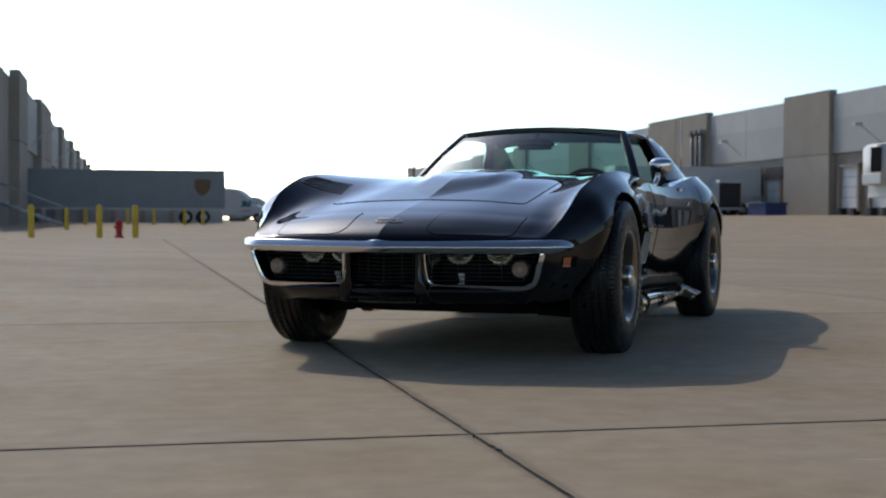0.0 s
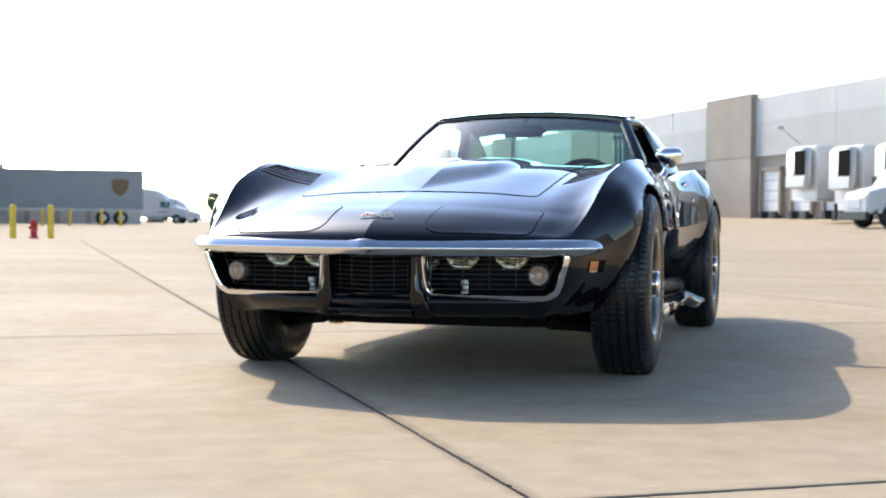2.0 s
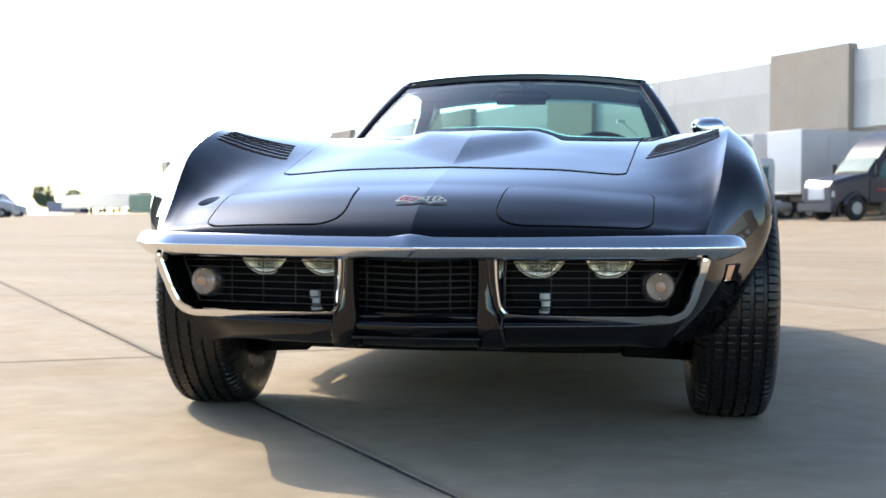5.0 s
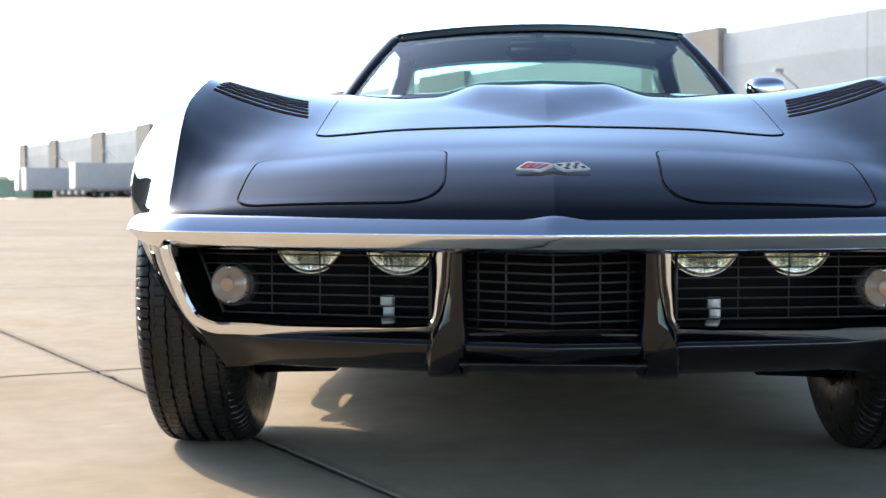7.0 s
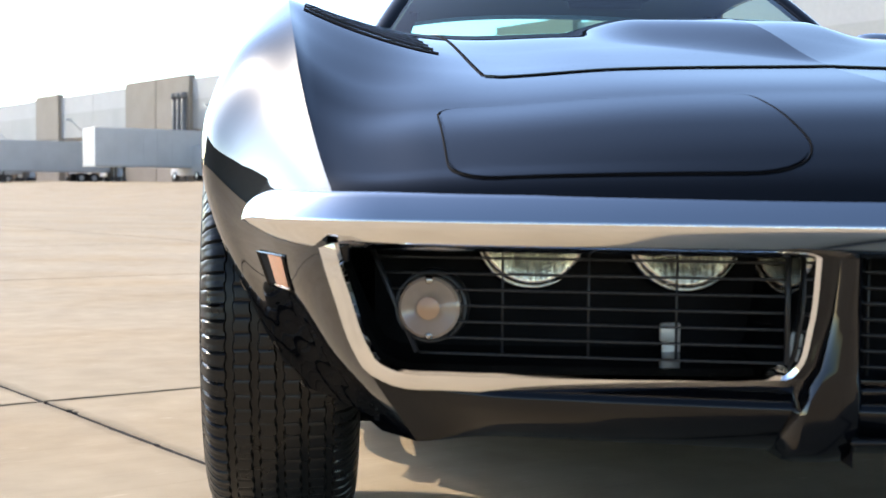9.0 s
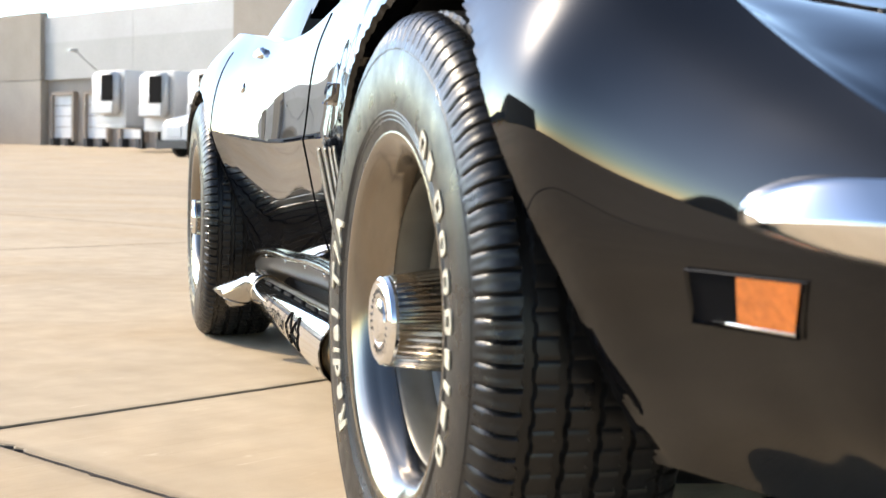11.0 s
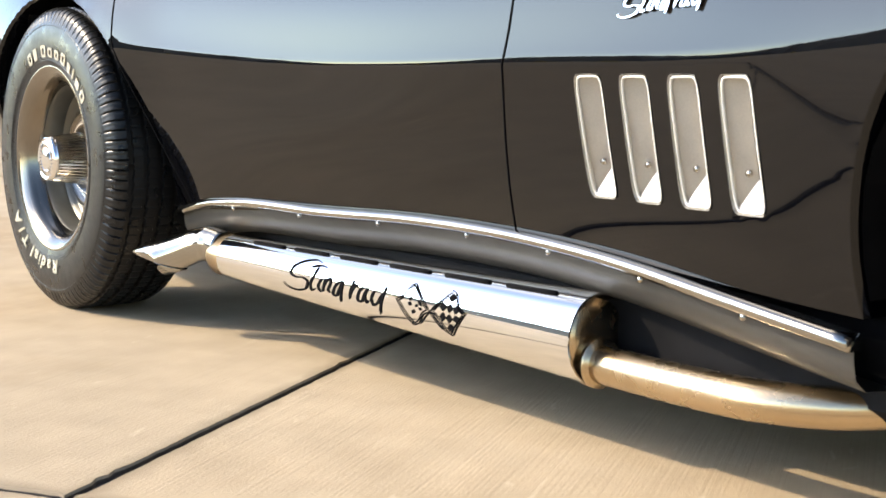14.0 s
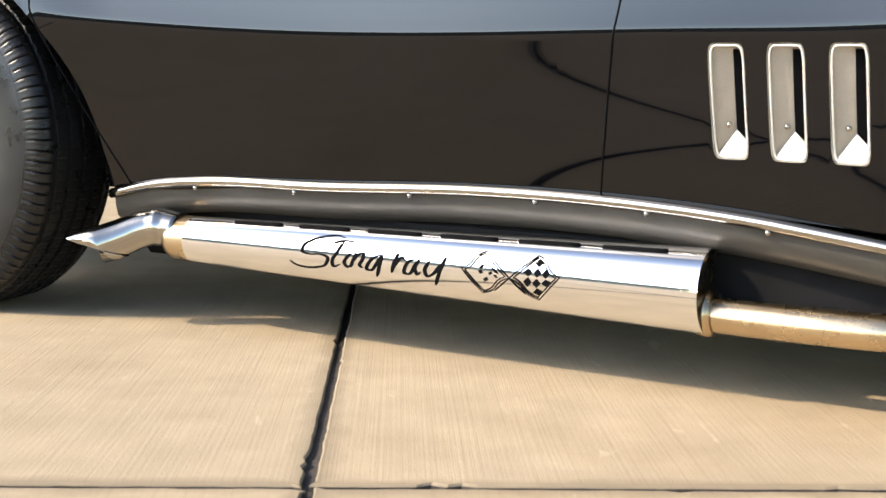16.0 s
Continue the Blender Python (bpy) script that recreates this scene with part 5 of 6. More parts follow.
def concrete(name, color, rand):
    m = material(name, color, rough=0.82, vary=0.08, grain=0.08, scale=0.6, rand=rand, bump=0.12, bump_scale=220)
    n, l = m.node_tree.nodes, m.node_tree.links
    b = n["Principled BSDF"]
    b.inputs["Specular IOR Level"].default_value = 0.08
    src = b.inputs["Base Color"].links[0].from_socket
    co = n.new("ShaderNodeTexCoord")
    mp = n.new("ShaderNodeMapping")
    mp.inputs["Scale"].default_value = (1.2, 190, 6)
    l.new(co.outputs["Object"], mp.inputs["Vector"])
    t = n.new("ShaderNodeTexNoise")
    t.inputs["Scale"].default_value = 1.0
    t.inputs["Detail"].default_value = 3.0
    l.new(mp.outputs[0], t.inputs["Vector"])
    bp_ = n.new("ShaderNodeBump")
    bp_.inputs["Strength"].default_value = 0.2
    bp_.inputs["Distance"].default_value = 0.004
    l.new(t.outputs["Fac"], bp_.inputs["Height"])
    old = b.inputs["Normal"].links[0].from_node
    l.new(bp_.outputs[0], old.inputs["Normal"])
    st = n.new("ShaderNodeTexNoise")
    st.inputs["Scale"].default_value = 1.7
    st.inputs["Detail"].default_value = 9.0
    st.inputs["Roughness"].default_value = 0.7
    l.new(co.outputs["Object"], st.inputs["Vector"])
    r = n.new("ShaderNodeMapRange")
    r.inputs["From Min"].default_value = 0.52
    r.inputs["From Max"].default_value = 0.75
    r.inputs["To Min"].default_value = 0.0
    r.inputs["To Max"].default_value = 0.30
    l.new(st.outputs["Fac"], r.inputs["Value"])
    mx = n.new("ShaderNodeMix")
    mx.data_type = "RGBA"
    mx.inputs["B"].default_value = (color[0] * 0.62, color[1] * 0.60, color[2] * 0.58, 1)
    l.new(r.outputs[0], mx.inputs["Factor"])
    l.new(src, mx.inputs["A"])
    # patches of warmer, slightly rusty tone and pale scuffs
    wt = n.new("ShaderNodeTexNoise")
    wt.inputs["Scale"].default_value = 0.85
    wt.inputs["Detail"].default_value = 6.0
    l.new(co.outputs["Object"], wt.inputs["Vector"])
    wr = n.new("ShaderNodeMapRange")
    wr.inputs["From Min"].default_value = 0.45
    wr.inputs["From Max"].default_value = 0.68
    wr.inputs["To Max"].default_value = 0.6
    l.new(wt.outputs["Fac"], wr.inputs["Value"])
    warm = n.new("ShaderNodeMix")
    warm.data_type, warm.blend_type = "RGBA", "MULTIPLY"
    warm.inputs["B"].default_value = (1.0, 0.90, 0.76, 1)
    l.new(wr.outputs[0], warm.inputs["Factor"])
    l.new(mx.outputs["Result"], warm.inputs["A"])
    sm = n.new("ShaderNodeMapping")
    sm.inputs["Scale"].default_value = (2.2, 9.0, 2.0)
    sm.inputs["Rotation"].default_value = (0, 0, 0.9)
    l.new(co.outputs["Object"], sm.inputs["Vector"])
    sc_ = n.new("ShaderNodeTexNoise")
    sc_.inputs["Scale"].default_value = 3.0
    sc_.inputs["Detail"].default_value = 4.0
    sc_.inputs["Distortion"].default_value = 1.2
    l.new(sm.outputs[0], sc_.inputs["Vector"])
    sr = n.new("ShaderNodeMapRange")
    sr.inputs["From Min"].default_value = 0.66
    sr.inputs["From Max"].default_value = 0.74
    sr.inputs["To Max"].default_value = 0.5
    l.new(sc_.outputs["Fac"], sr.inputs["Value"])
    pale = n.new("ShaderNodeMix")
    pale.data_type = "RGBA"
    pale.inputs["B"].default_value = (color[0] * 1.35, color[1] * 1.36, color[2] * 1.40, 1)
    l.new(sr.outputs[0], pale.inputs["Factor"])
    l.new(warm.outputs["Result"], pale.inputs["A"])
    # fine dark lines left by the broom
    ln = n.new("ShaderNodeMapRange")
    ln.inputs["From Min"].default_value = 0.30
    ln.inputs["From Max"].default_value = 0.46
    ln.inputs["To Min"].default_value = 0.93
    ln.inputs["To Max"].default_value = 1.0
    l.new(t.outputs["Fac"], ln.inputs["Value"])
    dk = n.new("ShaderNodeVectorMath")
    dk.operation = "SCALE"
    l.new(pale.outputs["Result"], dk.inputs[0])
    l.new(ln.outputs[0], dk.inputs["Scale"])
    l.new(dk.outputs[0], b.inputs["Base Color"])
    return m


CONCRETE = concrete("brushed_concrete", (0.405, 0.328, 0.236), 0.05)
SLAB_S, SLAB_N = 4.19, 4.60


def joint_dirt(m):
    """Grime along a slab's edges, uneven in width."""
    n, l = m.node_tree.nodes, m.node_tree.links
    b = n["Principled BSDF"]
    co = n.new("ShaderNodeTexCoord")
    sep = n.new("ShaderNodeSeparateXYZ")
    l.new(co.outputs["Object"], sep.inputs[0])

    def op(kind, a, c):
        x = n.new("ShaderNodeMath")
        x.operation = kind
        for k, v in enumerate((a, c)):
            if isinstance(v, (int, float)):
                x.inputs[k].default_value = v
            else:
                l.new(v, x.inputs[k])
        return x.outputs[0]
    dx = op("MINIMUM", sep.outputs[0], op("SUBTRACT", SLAB_N, sep.outputs[0]))
    dy = op("MINIMUM", sep.outputs[1], op("SUBTRACT", SLAB_S, sep.outputs[1]))
    t = n.new("ShaderNodeTexNoise")
    t.inputs["Scale"].default_value = 9.0
    t.inputs["Detail"].default_value = 6.0
    l.new(co.outputs["Object"], t.inputs["Vector"])
    near = op("DIVIDE", op("MINIMUM", dx, dy), op("MULTIPLY", t.outputs["Fac"], 0.075))
    r = n.new("ShaderNodeMapRange")
    r.inputs["From Min"].default_value = 0.1
    r.inputs["From Max"].default_value = 1.0
    r.inputs["To Min"].default_value = 0.62
    r.inputs["To Max"].default_value = 1.0
    l.new(near, r.inputs["Value"])
    dk = n.new("ShaderNodeVectorMath")
    dk.operation = "SCALE"
    l.new(b.inputs["Base Color"].links[0].from_socket, dk.inputs[0])
    l.new(r.outputs[0], dk.inputs["Scale"])
    l.new(dk.outputs[0], b.inputs["Base Color"])
    return m


SLAB = joint_dirt(concrete("slab_concrete", (0.405, 0.328, 0.236), 0.05))
JOINT = material("joint_filler", (0.065, 0.056, 0.050), rough=0.9, vary=0.3, grain=0.3, scale=20, bump=0.4, bump_scale=60)


def ground_z(s_, n_):
    def ease(t):
        t = max(0.0, min(1.0, t))
        return t * t * (3 - 2 * t)
    return -0.016 + 0.32 * ease((s_ - 36) / 70) + 0.90 * ease((n_ - 17) / 34)


gm = bmesh.new()
rad = [0, 8, 16, 24, 30, 34, 38, 43, 48, 54, 60, 70, 80, 100, 140, 200, 320, 600, 1200, 2500]
rows = []
for r_ in rad:
    rows.append([at(r_ * math.cos(a), r_ * math.sin(a), ground_z(r_ * math.cos(a), r_ * math.sin(a))) for a in np.linspace(0, 2 * math.pi, 129)])
grid_bm(rows, gm)
bmesh.ops.remove_doubles(gm, verts=gm.verts, dist=0.001)
bmesh.ops.recalc_face_normals(gm, faces=gm.faces)
for f_ in gm.faces:
    if f_.normal.z < 0:
        f_.normal_flip()
ground = tagged(part("ground", gm, CONCRETE), "sunlit tan concrete yard", "ground", kind="structure")
jm = bmesh.new()
grid_bm([[at(s_, n_, -0.0085) for n_ in (-28, 17.5)] for s_ in (-19, 35)], jm, flip=True)
filler = tagged(part("joint_filler", jm, JOINT), "dark joint filler between slabs", "joint", kind="structure")

# slabs, each with slightly worn edges
S0, N0 = 1.695, -0.545


def slab_mesh(w, h, seed):
    rnd = random.Random(seed)
    b = bmesh.new()
    ring = []
    for x0, y0, x1, y1 in ((0, 0, w, 0), (w, 0, w, h), (w, h, 0, h), (0, h, 0, 0)):
        k = 230
        drift = [rnd.random() for _ in range(26)]
        for i in range(k):
            t = i / k
            nx, ny = (y1 - y0), -(x1 - x0)
            L = math.hypot(nx, ny)
            q = t * 24
            slow = drift[int(q)] * (1 - q % 1) + drift[int(q) + 1] * (q % 1)
            chip = 0.0040 + 0.0035 * slow + 0.0024 * rnd.random() + (0.008 * rnd.random() if rnd.random() < 0.05 else 0)
            ring.append(Vector((x0 + (x1 - x0) * t - nx / L * chip, y0 + (y1 - y0) * t - ny / L * chip, 0)))
    c = Vector((w / 2, h / 2, 0))
    r0 = [p + Vector((0, 0, -0.0155)) for p in ring]
    r1 = [p + Vector((0, 0, -0.003)) for p in ring]
    r2 = [p + (c - p).normalized() * 0.004 for p in ring]
    vs = [[b.verts.new(p) for p in r] for r in (r0, r1, r2)]
    k = len(ring)
    for a, q in zip(vs, vs[1:]):
        for i in range(k):
            b.faces.new((a[i], a[(i + 1) % k], q[(i + 1) % k], q[i]))
    b.faces.ensure_lookup_table()
    for f_ in b.faces[:k]:
        f_.material_index = 1
    b.faces.new(vs[2])
    bmesh.ops.recalc_face_normals(b, faces=b.faces)
    me = bpy.data.meshes.new("slab")
    b.to_mesh(me)
    b.free()
    me.materials.append(SLAB)
    me.materials.append(JOINT)
    return me


slabs = [slab_mesh(SLAB_N, SLAB_S, k) for k in range(4)]
for i in range(-5, 8):
    for j in range(-6, 4):
        ob = new("slab", slabs[(i * 3 + j) % 4])
        p = at(S0 + i * SLAB_S, N0 + j * SLAB_N)
        ob.matrix_basis = pose(p.x, p.y, 0, 0, 0, 33.0)
        ob.parent = ground

# ---- warehouses along the yard ----
WALL_L = material("pale_tilt_panel", (0.43, 0.43, 0.42), rough=0.85, vary=0.05, grain=0.04, scale=0.4, bump=0.05, bump_scale=30)
WALL_T = material("tan_tilt_panel", (0.31, 0.27, 0.23), rough=0.88, vary=0.06, grain=0.05, scale=0.5, bump=0.05, bump_scale=30)
WALL_G = material("grey_base_panel", (0.34, 0.30, 0.26), rough=0.88, vary=0.06, grain=0.05, scale=0.5)
WALL_W = material("white_tilt_panel", (0.49, 0.49, 0.49), rough=0.85, vary=0.05, grain=0.04, scale=0.4)
WALL_B = material("brown_trim", (0.30, 0.25, 0.21), rough=0.85, vary=0.06, scale=0.5)
TRUCKGLASS = material("truck_glass", (0.07, 0.17, 0.18), rough=0.35, vary=0.15, scale=1.5)
TRUCKGLASS.node_tree.nodes["Principled BSDF"].inputs["Specular IOR Level"].default_value = 0.15
DOCKDOOR = material("white_dock_door", (0.72, 0.73, 0.73), rough=0.6, vary=0.06, scale=1.0)
DARK = material("dark_opening", (0.02, 0.02, 0.022), rough=0.8)
TRAILERW = material("white_trailer_skin", (0.58, 0.585, 0.59), rough=0.4, vary=0.06, scale=0.6)
TRAILERG = material("grey_trailer_skin", (0.25, 0.255, 0.27), rough=0.5, vary=0.08, scale=0.7)
BLACK = material("black_plastic", (0.02, 0.02, 0.022), rough=0.5)
TYRE = material("truck_tyre", (0.02, 0.02, 0.02), rough=0.8)
YELLOW = material("safety_yellow", (0.62, 0.42, 0.03), rough=0.6, vary=0.12, scale=4)
HYDR = material("hydrant_red", (0.42, 0.03, 0.025), rough=0.5, vary=0.1, scale=8)
GREEN = material("green_container", (0.03, 0.13, 0.08), rough=0.6, vary=0.1, scale=1)
BLUE = material("blue_bin", (0.02, 0.05, 0.17), rough=0.5, vary=0.1, scale=2)
MAROON = material("dark_truck_paint", (0.045, 0.043, 0.054), rough=0.4, coat=0.15, vary=0.1, scale=1)
BROWN = material("brown_mark", (0.16, 0.08, 0.03), rough=0.5)
LEAF = material("leaves", (0.085, 0.12, 0.085), rough=0.7, vary=0.35, scale=1.2, rand=0.15)
LEAF.node_tree.nodes["Principled BSDF"].inputs["Subsurface Weight"].default_value = 0.6
LEAF.node_tree.nodes["Principled BSDF"].inputs["Subsurface Radius"].default_value = (0.3, 0.4, 0.2)
BARK = material("bark", (0.12, 0.09, 0.07), rough=0.9, vary=0.2, scale=5)
PIPEGREY = material("weathered_pipe", (0.17, 0.17, 0.175), rough=0.6, vary=0.15, scale=2)
GALV = material("galvanised_steel", (0.45, 0.46, 0.47), rough=0.45, metal=0.6, vary=0.1, scale=3)


def frame_box(s0, s1, n0, n1, z0, z1, bm=None, bevel=0.0):
    """A box in yard coordinates."""
    b = box(n0, n1, s0, s1, z0, z1, bevel)
    bmesh.ops.transform(b, matrix=Matrix.Rotation(radians(33.0), 4, "Z"), verts=b.verts)
    return merge(bm, b)


BAYS = [(-1.0, 7), (27.5, 7), (55.9, 7.1), (84.5, 7.2), (106.3, 7.0), (113.4, 7.0), (138.5, 7), (163.5, 6), (186.0, 6), (213.5, 5), (236.0, 5), (264.5, 7), (293.0, 7), (321.5, 7)]


def warehouse(name, n_face, side, s0, s1, h, label, base, depth=40):
    """A long tilt-up building whose dock wall lies at n_face; side says where its mass is."""
    house = tagged(new(name), label, "warehouse", kind="structure")
    lo, hi = sorted((n_face + side * 0.3, n_face + side * depth))
    part("wall", frame_box(s0, s1, lo, hi, base - 1.0, h - 0.3), WALL_G, house, smooth=False)
    part("roof", frame_box(s0 - 0.2, s1 + 0.2, lo + 0.3, hi, h - 0.3, h - 0.1), WALL_T, house, smooth=False)
    bays = [b for b in BAYS if s0 - 1 <= b[0] and b[0] + b[1] <= s1 + 8]

    def slab(part_name, u0, u1, out, deep, z0, z1, mat, parent):
        a, b_ = sorted((n_face - side * out, n_face + side * deep))
        return part(part_name, frame_box(u0, u1, a, b_, z0, z1), mat, parent, smooth=False)
    for k, (u, w) in enumerate(bays):
        slab("pilaster_panel", u, u + w - 0.06, 0.35, 0.3, 5.74, h + 0.35, WALL_T, house)
        slab("pilaster_base", u, u + w - 0.06, 0.34, 0.3, base - 1, 5.70, WALL_G, house)
        e = bays[k + 1][0] if k + 1 < len(bays) else s1
        if e - u - w < 3:
            continue
        mid_ = (u + w + e) / 2
        for u0, u1 in ((u + w, mid_ - 0.04), (mid_, e - 0.04)):
            slab("upper_panel", u0, u1, 0.0, 0.3, 5.75, 8.35, WALL_L, house)
            slab("upper_panel", u0, u1, 0.004, 0.3, 8.354, h, WALL_W, house)
        c = u + w + 1.2
        while c + 3.0 < e:
            door = slab("dock_door", c, c + 2.5, -0.2, 0.4, base + 0.75, base + 3.75, DOCKDOOR, house)
            for z in (1.5, 2.25, 3.0):
                slab("door_rib", c, c + 2.5, -0.17, 0.3, base + z, base + z + 0.05, WALL_G, door)
            slab("door_jamb", c - 0.25, c, 0.05, 0.35, base + 0.5, base + 4.0, WALL_B, door)
            slab("door_jamb", c + 2.5, c + 2.75, 0.05, 0.35, base + 0.5, base + 4.0, WALL_B, door)
            slab("door_head", c - 0.25, c + 2.75, 0.05, 0.35, base + 3.76, base + 4.0, WALL_B, door)
            slab("dock_bumper", c + 0.1, c + 0.5, 0.25, 0.3, base + 0.1, base + 0.72, BLACK, door)
            slab("dock_bumper", c + 2.0, c + 2.4, 0.25, 0.3, base + 0.1, base + 0.72, BLACK, door)
            c += 4.2
        lp = bmesh.new()
        u0 = e - 6.5
        tube([at(u0, n_face, 6.25), at(u0 + 0.7, n_face - side * 1.2, 7.5)], 0.05, 6, lp)
        lamp_ = part("yard_lamp", lp, GALV, house, smooth=False)
        part("lamp_head", frame_box(u0 + 0.5, u0 + 1.0, *sorted((n_face - side * 1.1, n_face - side * 1.7)), 7.45, 7.62), GALV, lamp_, smooth=False)
    return house


warehouse("warehouse", 50.0, 1, -2.0, 241.0, 10.2, "long pale warehouse with tan pilasters and dock doors", 0.88)
warehouse("warehouse", -8.9, -1, 66.0, 340.0, 10.0, "long pale warehouse with tan pilasters beside the yard", 0.3, 40)


# vent pipes, a wall hatch and a lamp bracket on the dock wall
for k in range(3):
    pb = tube([at(106.4 + 0.95 * k, 49.2, 0.9), at(106.4 + 0.95 * k, 49.2, 8.5)], 0.24, 14)
    pipe = tagged(part("vent_pipe", pb, PIPEGREY), "tall galvanised vent pipe on the warehouse wall", "pipe", group="vent pipes")
    part("pipe_cap", tube([at(106.4 + 0.95 * k, 49.2, 8.5), at(106.4 + 0.95 * k, 49.2, 8.95)], 0.34, 14), PIPEGREY, pipe)
hatch = tagged(part("wall_hatch", frame_box(92.3, 95.2, 49.9, 50.2, 4.05, 5.05), DARK, smooth=False), "dark louvred hatch in the warehouse wall", "hatch", kind="structure")
for k in range(5):
    part("slat", frame_box(92.35, 95.15, 49.84, 49.9, 4.12 + 0.18 * k, 4.16 + 0.18 * k), WALL_G, hatch, smooth=False)


low_wall = tagged(part("retaining_wall", frame_box(112.0, 112.4, -8.6, 6.4, 0.0, 1.5, None, 0.03), WALL_L, smooth=False), "low pale concrete wall behind the grey trailer", "wall", kind="structure")
for k in range(6):
    part("wall_post", frame_box(111.8, 112.0, -8.2 + 2.5 * k, -7.8 + 2.5 * k, 0.0, 1.55), WALL_G, low_wall, smooth=False)


# ---- vehicles and yard furniture ----
def place(ob, s_, n_, heading):
    """Stands a thing at (s_, n_); heading 0 faces down the yard, 90 to its left."""
    p = at(s_, n_, ground_z(s_, n_))
    ob.matrix_basis = pose(p.x, p.y, p.z, 0, 0, 33.0 + heading)
    return ob


def truck_wheels(thing, rows, r=0.5, half=1.0):
    for y in rows:
        for s in (1, -1):
            b = lathe([(0.13, 0.0), (0.13, r * 0.5), (0.14, r * 0.55), (0.14, r * 0.9), (0.10, r), (-0.10, r), (-0.14, r * 0.9)], 24)
            bmesh.ops.transform(b, matrix=pose(s * half, y, r, 0, 0, 0 if s > 0 else 180), verts=b.verts)
            w = part("wheel", b, TYRE, thing)
            b = lathe([(0.145, 0.0), (0.15, r * 0.2), (0.135, r * 0.52)], 20)
            bmesh.ops.transform(b, matrix=pose(s * half, y, r, 0, 0, 0 if s > 0 else 180), verts=b.verts)
            part("rim", b, GALV, w)


def trailer(label, skin, length, reefer=False, mark=None):
    """A box trailer; its front looks along +y, its middle at y 0."""
    t = tagged(new("semi_trailer"), label, "trailer")
    h = length / 2
    part("box_body", box(-1.28, 1.28, -h, h, 1.15, 4.05, 0.04), skin, t, smooth=False)
    part("bottom_rail", box(-1.30, 1.30, -h, h, 1.05, 1.17, 0.02), GALV, t, smooth=False)
    for k in range(int(length / 1.2)):
        for s in (1, -1):
            y = -h + 0.6 + k * 1.2
            part("side_post", box(s * 1.275, s * 1.30, y, y + 0.06, 1.18, 4.0), skin, t, smooth=False)
    truck_wheels(t, (-h + 1.6, -h + 2.9))
    for s in (1, -1):
        part("landing_leg", box(s * 0.75 - 0.07, s * 0.75 + 0.07, h - 2.6, h - 2.45, 0.02, 1.1), BLACK, t, smooth=False)
        part("leg_foot", box(s * 0.75 - 0.17, s * 0.75 + 0.17, h - 2.7, h - 2.35, 0.0, 0.05), BLACK, t, smooth=False)
    if reefer:
        unit = part("cooling_unit", box(-1.02, 1.02, h, h + 0.55, 1.75, 3.95, 0.15, seg=3), TRAILERW, t, "white refrigeration unit")
        part("grille", box(-0.98, 0.06, h + 0.54, h + 0.57, 2.45, 3.80, 0.01), SEAM, unit, smooth=False)
        part("vent_panel", box(-0.15, 0.35, h + 0.54, h + 0.565, 1.95, 2.08, 0.01), DARK, unit, smooth=False)
        part("lower_cowl", box(-0.95, 0.95, h + 0.50, h + 0.58, 1.80, 2.38, 0.03), TRAILERW, unit, smooth=False)
        part("fuel_tank", box(-0.9, 0.9, h - 4.6, h - 3.7, 0.55, 1.0, 0.1, seg=2), GALV, t, smooth=False)
    if mark:
        shield = [(x * 0.62, z * 0.75) for x, z in ((-1, 0.85), (-0.5, 1.0), (0.5, 1.0), (1, 0.85), (0.95, -0.1), (0.55, -0.7), (0, -1.05), (-0.55, -0.7), (-0.95, -0.1))]
        for s in (1, -1):
            b = bmesh.new()
            loft([[Vector((s * (1.285 + d), -h + 1.7 + x, 2.75 + z * 0.85)) for x, z in shield] for d in (0, 0.02)], True, True, b)
            part("side_mark", b, mark, t, "plain brown shield mark", smooth=False)
    return t


